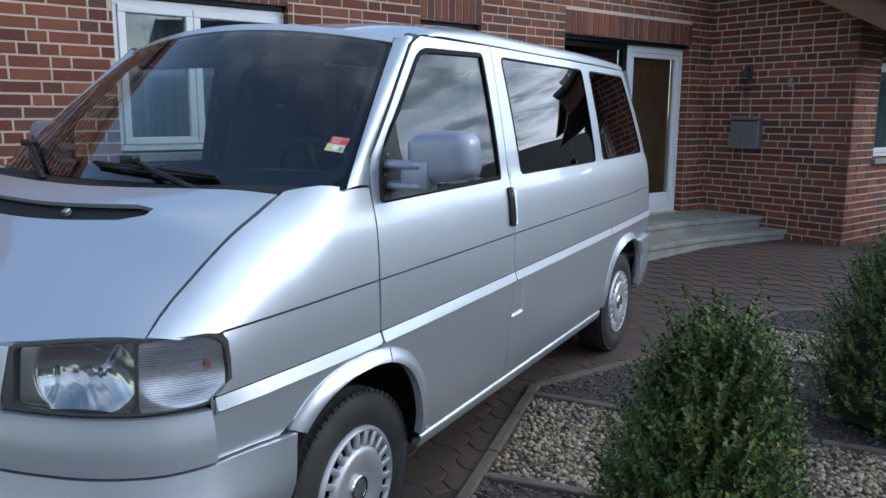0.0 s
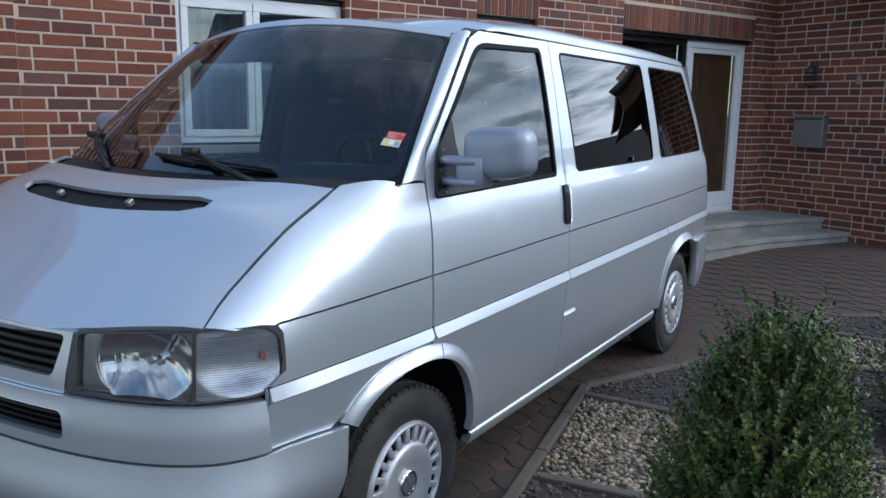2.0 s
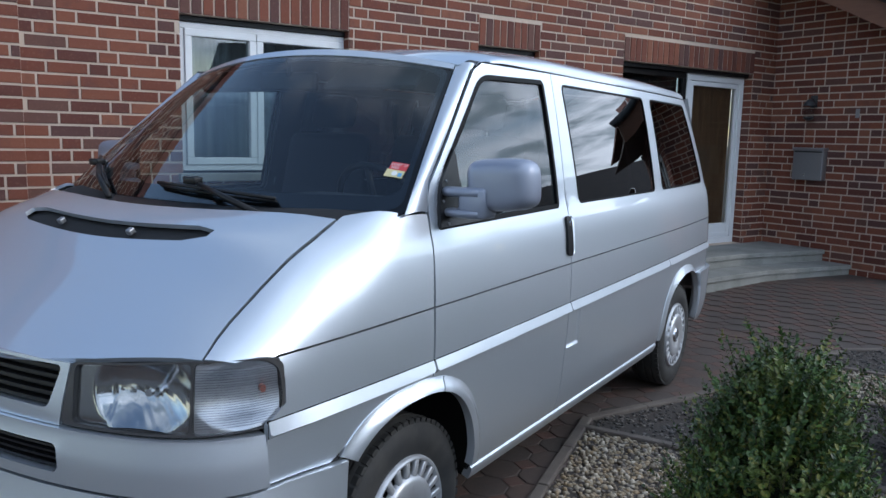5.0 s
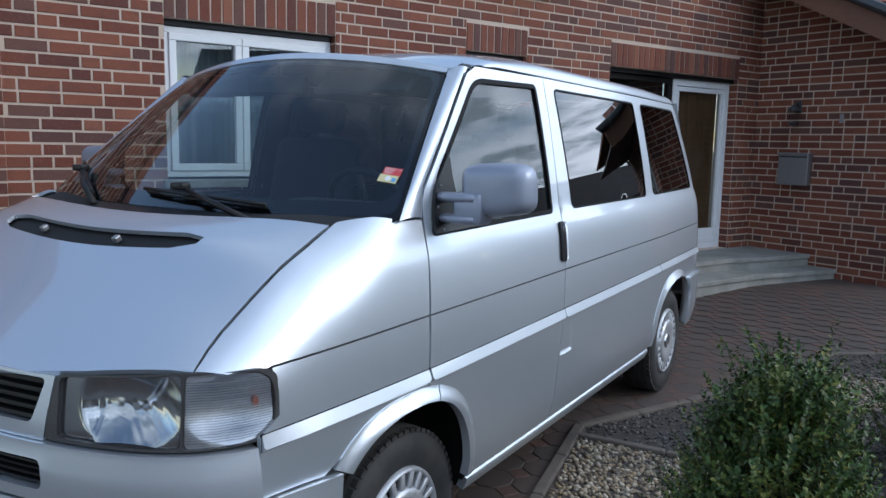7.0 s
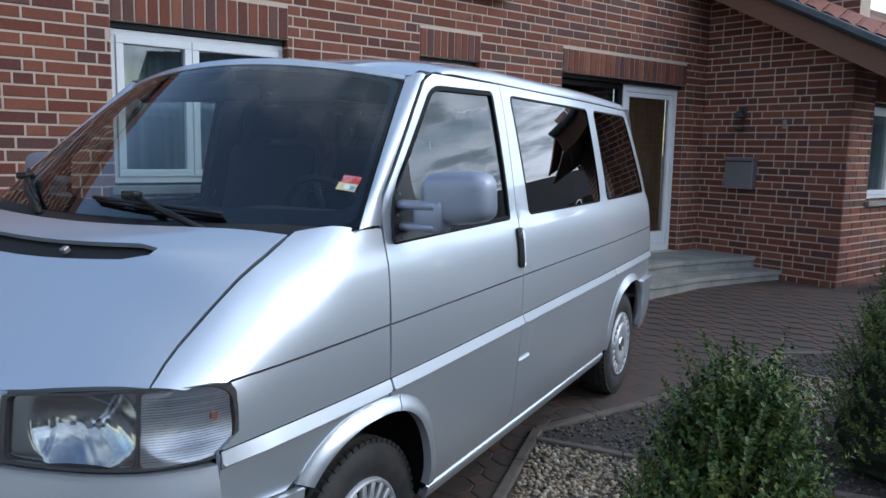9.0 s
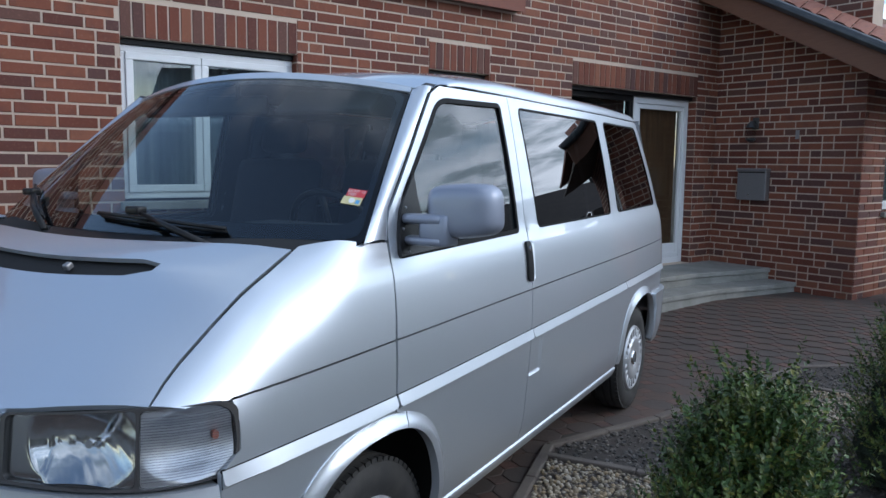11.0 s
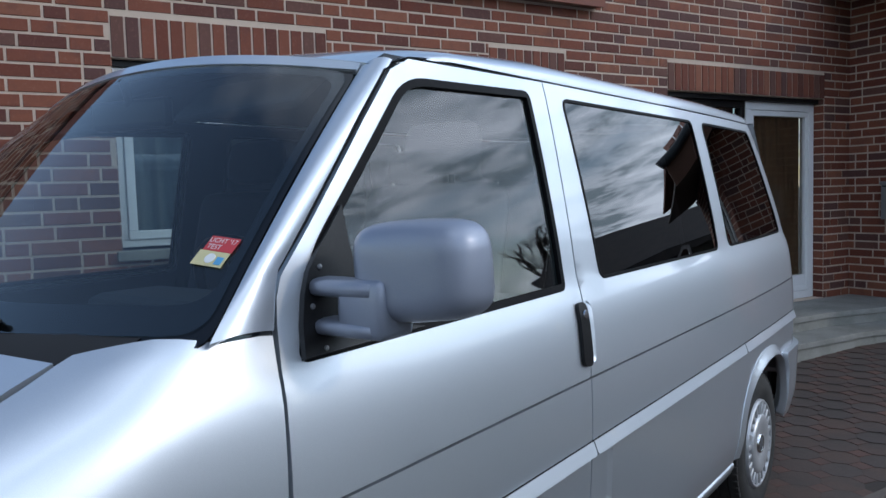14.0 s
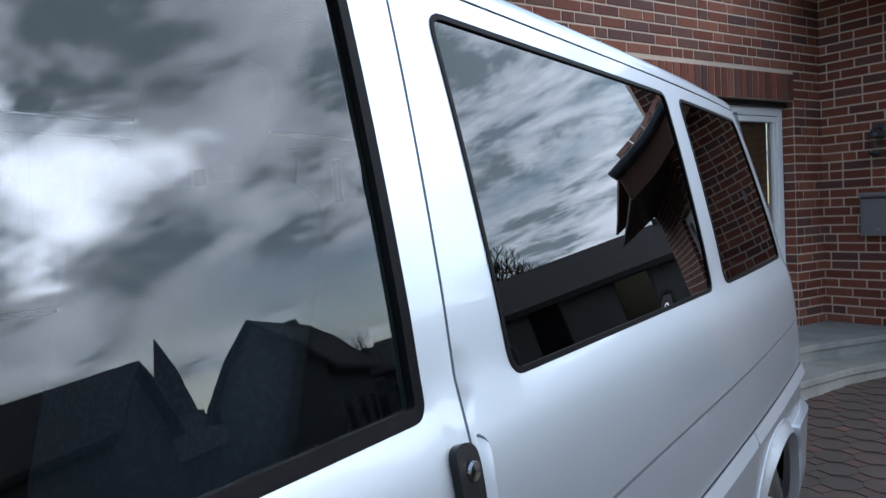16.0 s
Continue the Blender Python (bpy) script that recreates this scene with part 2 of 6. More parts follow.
CHIPS = [(0.050, 0.046, 0.044), (0.075, 0.068, 0.063), (0.10, 0.088, 0.08), (0.035, 0.033, 0.033), (0.13, 0.115, 0.10)]
CHIP = Mat("dark_chips", (0.06, 0.06, 0.06), 0.85).per_piece(CHIPS).m
LEAVES = [(0.038, 0.078, 0.020), (0.055, 0.108, 0.025), (0.026, 0.054, 0.017), (0.090, 0.140, 0.028), (0.046, 0.090, 0.024), (0.135, 0.140, 0.028)]
lf = Mat("box_leaves", (0.05, 0.09, 0.03), 0.45, 0.0, 0.3).per_piece(LEAVES)
lf.blend(lf.noise(5.5, 2), (0.150, 0.165, 0.030), 0.75, 0.56, 0.70)
lf.blend(lf.noise(9, 2), (0.016, 0.034, 0.012), 0.6, 0.52, 0.68)
LEAF = lf.m
bark = Mat("bark", (0.07, 0.05, 0.035), 0.95)
bark.bump(bark.noise(60, 4), 0.004, 0.8)
BARK = bark.m
upvc = Mat("white_frame", (0.74, 0.76, 0.78), 0.35)
upvc.blend(upvc.noise(4, 4), (0.62, 0.63, 0.64), 0.4, 0.5, 0.8)
UPVC = upvc.m
wood = Mat("brown_board", (0.17, 0.075, 0.042), 0.6)
wood.blend(wood.noise(6, 5, 0.6, (1, 1, 12)), (0.13, 0.055, 0.03), 0.7, 0.4, 0.7)
WOOD = wood.m
# the board brown again, darkened to hold the shade under the eave
sof = Mat("soffit_shade", (0.055, 0.034, 0.026), 0.7)
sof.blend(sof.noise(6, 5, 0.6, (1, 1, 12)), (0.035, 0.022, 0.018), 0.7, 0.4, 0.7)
SOFFIT_SHADE = sof.m
zinc = Mat("gutter_zinc", (0.06, 0.065, 0.07), 0.4, 0.5)
zinc.blend(zinc.noise(8, 4), (0.11, 0.11, 0.115), 0.6, 0.4, 0.8)
ZINC = zinc.m
TILES = [(0.24, 0.085, 0.055), (0.20, 0.07, 0.048), (0.28, 0.11, 0.075), (0.17, 0.065, 0.05)]
tl = Mat("roof_tile", (0.2, 0.08, 0.05), 0.75).per_piece(TILES)
tl.blend(tl.noise(20, 4), (0.11, 0.055, 0.045), 0.5, 0.5, 0.8)
TILE = tl.m
steel = Mat("brushed_steel", (0.33, 0.335, 0.35), 0.42, 0.75)
steel.blend(steel.noise(30, 4, 0.6, (1, 1, 20)), (0.25, 0.255, 0.27), 0.6, 0.4, 0.7)
STEEL = steel.m
cur = Mat("net_curtain", (0.62, 0.66, 0.68), 0.9)
cur.blend(cur.noise(5, 3, 0.5, (6, 6, 0.2)), (0.38, 0.42, 0.45), 0.7, 0.4, 0.65)
CURTAIN = cur.m
# near-black wall colour, stands in for the lack of light indoors
rm = Mat("room_shade", (0.030, 0.030, 0.032), 0.9)
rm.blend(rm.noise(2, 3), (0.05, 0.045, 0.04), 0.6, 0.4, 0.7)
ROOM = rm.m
dw = Mat("door_panel_brown", (0.19, 0.115, 0.07), 0.8)
dw.blend(dw.noise(5, 4, 0.6, (6, 6, 0.5)), (0.05, 0.03, 0.02), 0.7, 0.4, 0.7)
DOORWOOD = dw.m
far = Mat("far_render", (0.16, 0.15, 0.14), 0.9)
far.blend(far.noise(0.7, 4), (0.10, 0.09, 0.085), 0.6, 0.4, 0.7)
FAR = far.m
fr = Mat("far_roof", (0.05, 0.042, 0.04), 0.85)
fr.blend(fr.noise(3, 4), (0.08, 0.06, 0.05), 0.6, 0.4, 0.7)
FARROOF = fr.m
STICK_RED = Mat("sticker_red", (0.55, 0.05, 0.06), 0.5).m
STICK_CREAM = Mat("sticker_cream", (0.62, 0.55, 0.30), 0.5).m
STICK_BLUE = Mat("sticker_blue", (0.10, 0.35, 0.60), 0.5).m
WHITE = Mat("white_print", (0.75, 0.75, 0.75), 0.5).m
AMBER = Mat("red_spot", (0.34, 0.12, 0.09), 0.4).m
gr = Mat("grass", (0.045, 0.075, 0.022), 0.9)
gr.blend(gr.noise(40, 4), (0.09, 0.11, 0.035), 0.7, 0.4, 0.7)
GRASS = gr.m
asph = Mat("drive_surface", (0.105, 0.10, 0.097), 0.9)
asph.blend(asph.noise(1.2, 5), (0.075, 0.07, 0.068), 0.7, 0.4, 0.7)
asph.bump(asph.noise(140, 4), 0.003, 0.5)
ASPHALT = asph.m


# ---- mesh helpers ----
def mesh_of(verts, faces, name="mesh", smooth=False):
    me = bpy.data.meshes.new(name)
    me.from_pydata([tuple(v) for v in verts], [], faces)
    me.update()
    if smooth:
        me.shade_smooth()
    return me


def piece(name, me, material, parent=None, label=""):
    """One mesh object, under a thing or part if one is given."""
    ob = new(name, me)
    if not me.materials:
        me.materials.append(material)
    if parent is not None:
        ob.parent = parent
    if label:
        ob["label"] = label
    return ob


def part(name, bm, material, parent=None, label="", smooth=False):
    me = bpy.data.meshes.new(name)
    bmesh.ops.recalc_face_normals(bm, faces=bm.faces)
    bm.to_mesh(me)
    bm.free()
    if smooth:
        me.shade_smooth()
    return piece(name, me, material, parent, label)


def thing(name, label, category, at=(0, 0, 0), turn=0.0, group="", kind=""):
    ob = new(name)
    ob.empty_display_size = 0.1
    ob.matrix_world = pose(*at, 0, 0, turn)
    return tagged(ob, label, category, group, kind)


def box(bm, lo, hi, bevel=0.0, m=None):
    """A box between two corners, its edges rounded."""
    c = [(a + b) / 2 for a, b in zip(lo, hi)]
    d = [abs(b - a) for a, b in zip(lo, hi)]
    r = bmesh.ops.create_cube(bm, size=1, matrix=Matrix.Translation(c) @ Matrix.Diagonal((*d, 1)))
    if bevel:
        edges = {e for v in r["verts"] for e in v.link_edges}
        g = bmesh.ops.bevel(bm, geom=list(edges), offset=bevel, segments=2, profile=0.5, affect="EDGES")
        vs = {v for f in g["faces"] for v in f.verts}
        vs |= {v for v in r["verts"] if v.is_valid}
    else:
        vs = set(r["verts"])
    if m is not None:
        bmesh.ops.transform(bm, matrix=m, verts=list(vs))
    return bm


def boxed(lo, hi, bevel=0.0, m=None):
    return box(bmesh.new(), lo, hi, bevel, m)


def tube(bm, points, radius, sides=8, close=False):
    """A round bar along points; radius is one number or one for each point."""
    pts = [Vector(p) for p in points]
    rad = radius if isinstance(radius, (list, tuple)) else [radius] * len(pts)
    rings = []
    for i, p in enumerate(pts):
        t = (pts[min(i + 1, len(pts) - 1)] - pts[max(i - 1, 0)]).normalized()
        a = t.orthogonal().normalized() if i == 0 else (last - t * last.dot(t)).normalized()
        last = a
        b = t.cross(a)
        rings.append([bm.verts.new(p + rad[i] * (math.cos(k * 2 * math.pi / sides) * a + math.sin(k * 2 * math.pi / sides) * b)) for k in range(sides)])
    for r, s in zip(rings, rings[1:]):
        for k in range(sides):
            bm.faces.new((r[k], r[(k + 1) % sides], s[(k + 1) % sides], s[k]))
    bm.faces.new(rings[0][::-1])
    bm.faces.new(rings[-1])
    return bm


def lathe(profile, sides=48, bm=None, axis="X"):
    """A solid turned round its axis: profile rows of (along, radius)."""
    bm = bm or bmesh.new()
    rings = []
    for a, r in profile:
        ring = []
        for k in range(sides):
            w = 2 * math.pi * k / sides
            c, s = r * math.cos(w), r * math.sin(w)
            ring.append(bm.verts.new((a, c, s) if axis == "X" else (c, s, a)))
        rings.append(ring)
    for r, s in zip(rings, rings[1:]):
        for k in range(sides):
            bm.faces.new((r[k], r[(k + 1) % sides], s[(k + 1) % sides], s[k]))
    return bm


def inside(poly, pts):
    """Which of the points lie in the polygon."""
    x, y = pts[:, 0], pts[:, 1]
    res = np.zeros(len(pts), bool)
    p = np.asarray(poly)
    for (x0, y0), (x1, y1) in zip(p, np.roll(p, -1, 0)):
        hit = (y0 > y) != (y1 > y)
        with np.errstate(divide="ignore", invalid="ignore"):
            res ^= hit & (x < (x1 - x0) * (y - y0) / (y1 - y0 + 1e-30) + x0)
    return res


def dense(poly, step):
    out = []
    for (x0, y0), (x1, y1) in zip(poly, poly[1:] + poly[:1]):
        n = max(1, int(math.hypot(x1 - x0, y1 - y0) / step))
        out += [(x0 + (x1 - x0) * k / n, y0 + (y1 - y0) * k / n) for k in range(n)]
    return out


def rounded(poly, r, seg=5):
    """The polygon with its corners rounded; r is one radius or one for each corner."""
    rs = r if isinstance(r, (list, tuple)) else [r] * len(poly)
    out = []
    for i, p in enumerate(poly):
        p = Vector(p)
        a, b = Vector(poly[i - 1]) - p, Vector(poly[(i + 1) % len(poly)]) - p
        d = min(rs[i], 0.45 * a.length, 0.45 * b.length)
        if d < 1e-5:
            out.append(tuple(p))
            continue
        s, e = p + a.normalized() * d, p + b.normalized() * d
        for k in range(seg + 1):
            t = k / seg
            out.append(tuple((1 - t) ** 2 * s + 2 * t * (1 - t) * p + t * t * e))
    return out


def sheet(loops, holes, where, step=0.04, depth=0.012, lift=0.0):
    """A curved panel: outlines in the surface's two parameters, holes, and where(a, b) that gives the place.
    depth: how far its rims turn inwards; lift: how far it stands off the surface."""
    verts, faces = [], []

    def normal(a, b):
        h = 1e-3
        da = Vector(where(a + h, b)) - Vector(where(a - h, b))
        db = Vector(where(a, b + h)) - Vector(where(a, b - h))
        return da.cross(db).normalized()

    for loop in loops:
        outer = dense(list(loop), step)
        inner = [dense(list(h), step) for h in holes if inside(loop, np.array([h[0]]))[0]]
        pts = list(outer)
        edges = [(i, (i + 1) % len(outer)) for i in range(len(outer))]
        for h in inner:
            k = len(pts)
            pts += h
            edges += [(k + i, k + (i + 1) % len(h)) for i in range(len(h))]
        arr = np.array(outer)
        lo, hi = arr.min(0), arr.max(0)
        ga, gb = np.meshgrid(np.arange(lo[0] + step / 2, hi[0], step), np.arange(lo[1] + step / 2, hi[1], step))
        g = np.stack([ga.ravel(), gb.ravel()], 1)
        keep = inside(outer, g)
        for h in inner:
            keep &= ~inside(h, g)
        g = g[keep]
        rim = np.array(pts)
        if len(g):
            near = np.array([np.min(np.sum((rim - q) ** 2, 1)) for q in g]) > (step * 0.4) ** 2
            g = g[near]
        allp = [Vector(p) for p in pts] + [Vector(p) for p in g]
        v2, e2, f2, *_ = delaunay_2d_cdt(allp, edges, [], 0, 1e-6)
        cent = np.array([[sum(v2[i][0] for i in f) / 3, sum(v2[i][1] for i in f) / 3] for f in f2])
        ok = inside(outer, cent)
        for h in inner:
            ok &= ~inside(h, cent)
        k = len(verts)
        verts += [Vector(where(*p)) + normal(*p) * lift for p in v2]
        kept = [f for f, o in zip(f2, ok) if o]
        faces += [tuple(k + i for i in f) for f in kept]
        # the rims turn in
        if depth:
            count = {}
            for f in kept:
                for a, b in zip(f, f[1:] + f[:1]):
                    count[(a, b)] = 1
            bound = [(a, b) for a, b in count if (b, a) not in count]
            ids = {}
            for a, b in bound:
                for i in (a, b):
                    if i not in ids:
                        ids[i] = len(verts)
                        verts.append(Vector(where(*v2[i])) + normal(*v2[i]) * (lift - depth))
            faces += [(k + b, k + a, ids[a], ids[b]) for a, b in bound]
    return verts, faces


def panel(name, loops, holes, where, material, parent, step=0.04, depth=0.012, lift=0.0, flip=False, label=""):
    verts, faces = sheet(loops, holes, where, step, depth, lift)
    if flip:
        verts = [Vector((-v.x, v.y, v.z)) for v in verts]
        faces = [f[::-1] for f in faces]
    me = mesh_of(verts, faces, name, True)
    me.set_sharp_from_angle(angle=radians(40))
    return piece(name, me, material, parent, label)

# ---- the van ----
def smooth(t):
    t = min(1.0, max(0.0, t))
    return t * t * (3 - 2 * t)


def lerp_rows(rows, t):
    """Reads a smooth curve off rows of (t, value)."""
    if t <= rows[0][0]:
        return rows[0][1]
    for i in range(len(rows) - 1):
        (a, u), (b, v) = rows[i], rows[i + 1]
        if t <= b:
            m0 = (v - rows[i - 1][1]) / (b - rows[i - 1][0]) if i else (v - u) / (b - a)
            m1 = (rows[i + 2][1] - u) / (rows[i + 2][0] - a) if i + 2 < len(rows) else (v - u) / (b - a)
            w, h = (t - a) / (b - a), b - a
            return (2 * w**3 - 3 * w**2 + 1) * u + (w**3 - 2 * w**2 + w) * h * m0 + (3 * w**2 - 2 * w**3) * v + (w**3 - w**2) * h * m1
    return rows[-1][1]


PROFILE = [(0.28, 0.858), (0.38, 0.888), (0.455, 0.9065), (0.50, 0.9115), (0.60, 0.917), (0.75, 0.925), (0.90, 0.927), (1.05, 0.920), (1.18, 0.905), (1.245, 0.888),
           (1.275, 0.876), (1.40, 0.853), (1.60, 0.810), (1.78, 0.766), (1.84, 0.748)]


def side_x(y, z):
    """Half the van's width at a place along it and a height."""
    x = lerp_rows(PROFILE, z)
    if y < 0.3:
        x -= 0.026 * ((0.3 - y) / 0.9) ** 2
    yy = y + 0.36 * max(0.0, z - 1.25) ** 1.1
    if yy > 2.2:
        x -= 0.030 * ((yy - 2.2) / 1.2) ** 2
    if yy > 3.46:
        x -= 0.40 * (1 - math.sqrt(max(0.0, 1 - ((yy - 3.46) / 0.40) ** 2)))
    return x


def on_side(y, z):
    return (side_x(y, z), y, z)


TOP_H = [(-0.96, 0.070), (-0.90, 0.104), (-0.755, 0.193), (-0.60, 0.285), (-0.43, 0.393), (-0.20, 0.450), (0.05, 0.485)]
TOP_N = [(-0.96, 3.2), (-0.755, 3.5), (-0.43, 4.6), (-0.20, 8.0), (-0.03, 18.0), (0.1, 24.0)]
Z0 = 0.88


def on_nose(y, b):
    """The nose: b runs from the sill (0) over the shoulder (1 to 2) and the middle of the bonnet (2) to the far shoulder (3)."""
    if b <= 1:
        z = 0.30 + (Z0 - 0.30) * b
        return on_side(y, z)
    psi = (b - 1) * math.pi / 2
    c, s = math.cos(psi), max(1e-6, math.sin(psi))
    n, h = lerp_rows(TOP_N, y), lerp_rows(TOP_H, y)
    k = (abs(c) ** n + s**n) ** (-1 / n)
    z = Z0 + h * s * k
    w = side_x(y, Z0) * side_x(0.2, min(z, 1.40)) / side_x(0.2, Z0)
    return (w * c * k, y, z)


def nose_b(y, x):
    """The b at which the nose is x from its middle."""
    lo, hi = 1.0, 2.0
    for _ in range(40):
        mid = (lo + hi) / 2
        lo, hi = (mid, hi) if on_nose(y, mid)[0] > x else (lo, mid)
    return lo


def nose_bz(y, z):
    """The b at which the nose's side is z high."""
    if z <= Z0:
        return (z - 0.30) / (Z0 - 0.30)
    lo, hi = 1.0, 1.9
    for _ in range(40):
        mid = (lo + hi) / 2
        lo, hi = (mid, hi) if on_nose(y, mid)[2] < z else (lo, mid)
    return lo


PLAN = [(0.0, -0.945), (0.25, -0.935), (0.48, -0.900), (0.68, -0.840), (0.803, -0.765), (0.862, -0.690), (0.893, -0.610), (0.908, -0.480), (0.915, -0.330), (0.920, -0.150), (0.922, 0.10)]
PLAN_A = [0.0]
for (xa, ya), (xb, yb) in zip(PLAN, PLAN[1:]):
    PLAN_A.append(PLAN_A[-1] + math.hypot(xb - xa, yb - ya))
PX = [(a, p[0]) for a, p in zip(PLAN_A, PLAN)]
PY = [(a, p[1]) for a, p in zip(PLAN_A, PLAN)]


def on_front(a, z, push=0.0):
    """The van's face: a runs along it from the middle round the corner, z is the height."""
    s = -1 if a < 0 else 1
    a = abs(a)
    x, y = lerp_rows(PX, a), lerp_rows(PY, a)
    h = 1e-3
    tx, ty = lerp_rows(PX, a + h) - lerp_rows(PX, a - h), lerp_rows(PY, a + h) - lerp_rows(PY, a - h)
    d = math.hypot(tx, ty)
    if a < h:
        tx, ty, d = 1.0, 0.0, 1.0
    lean = -0.16 * max(0.0, z - 0.86) * smooth((1.05 - a) / 0.5)
    push = push + lean
    return (s * (x + push * ty / d), y - push * tx / d, z)


def bumper_at(a, z):
    """The bumper's face bulges below its upper band."""
    bulge = 0.016 + 0.010 * smooth((0.82 - z) / 0.06)
    return on_front(a, z, bulge * (0.25 + 0.75 * smooth((1.42 - abs(a)) / 0.5)))


def arc(cy, cz, a, b, t0, t1, n=22):
    """Part of a wheel arch, a little squarer than an ellipse."""
    out = []
    for k in range(n + 1):
        w = radians(t0 + (t1 - t0) * k / n)
        c, s = math.cos(w), math.sin(w)
        out.append((cy + a * math.copysign(abs(c) ** 0.82, c), cz + b * abs(s) ** 0.82))
    return out


GAP = 0.0028
CREASE = 1.027
CREASE_F = 1.018
FA = (-0.047, 0.36)
FA_OUT, FA_IN = (0.428, 0.440), (0.352, 0.398)
RA_OUT = (0.415, 0.43)
RA = (2.885, 0.36)

DOOR_WIN = rounded([(0.120, 1.254), (1.045, 1.266), (1.070, 1.790), (0.546, 1.775), (0.172, 1.419)], [0.02, 0.025, 0.03, 0.07, 0.10])
SIDE_WIN = rounded([(1.256, 1.272), (2.318, 1.276), (2.335, 1.786), (1.252, 1.786)], 0.035)
HANDLE_CUP = rounded([(1.118, 1.062), (1.140, 1.066), (1.152, 1.215), (1.126, 1.232)], 0.014)
FLAP = rounded([(1.082, 0.655), (1.214, 0.653), (1.214, 0.806), (1.093, 0.806)], 0.010)
REAR_WIN = rounded([(2.455, 1.278), (3.395, 1.284), (3.215, 1.786), (2.462, 1.786)], 0.04)


def shrink(poly, d):
    """The outline moved inwards."""
    c = Vector((sum(p[0] for p in poly) / len(poly), sum(p[1] for p in poly) / len(poly)))
    out = []
    for i, p in enumerate(poly):
        t = Vector(poly[(i + 1) % len(poly)]) - Vector(poly[i - 1])
        n = Vector((-t.y, t.x))
        if n.length < 1e-9:
            n = c - Vector(p)
        n.normalize()
        if n.dot(c - Vector(p)) < 0:
            n = -n
        out.append(tuple(Vector(p) + n * d))
    return out


def ring(name, outer, inner, where, material, parent, lift=0.002, depth=0.012, flip=False, step=0.03):
    return panel(name, [outer], [inner], where, material, parent, step, depth, lift, flip)


def b_seam(z):
    return 1.055 + 0.06 * (z - 0.40) / 0.85 if z < 1.25 else 1.115 + 0.050 * (z - 1.25) / 0.57


def flared(y, z, centre, size):
    """The lip of a wheel arch rolls outwards from its rim."""
    rho = (abs((y - centre[0]) / size[0]) ** 2.44 + abs((z - centre[1]) / size[1]) ** 2.44) ** 0.41
    return (side_x(y, z) + 0.024 * (0.4 + 0.6 * smooth((y - centre[0] + 0.36) / 0.25)) * smooth((1 - rho) / 0.10), y, z)


def on_moulding(y, z):
    """A rubbing strip: a blunt lower edge and a face that leans back; it dips a little towards the nose."""
    t = (z - 0.824) / 0.042
    z -= dip(y)
    return (side_x(y, z) + 0.019 * (0.62 + 0.38 * smooth((y + 0.64) / 0.15)) * min(1.0, t / 0.16 + 0.35) * (1 - 0.80 * max(0.0, t - 0.1)), y, z)


def dip(y):
    return 0.014 * smooth((1.9 - y) / 1.9) - 0.014 * smooth((y - 1.4) / 1.6)


BONNET_EDGE = [(-0.80, 0.812), (-0.748, 0.803), (-0.70, 0.788), (-0.65, 0.776), (-0.56, 0.768), (-0.47, 0.769), (-0.35, 0.763), (-0.215, 0.747)]


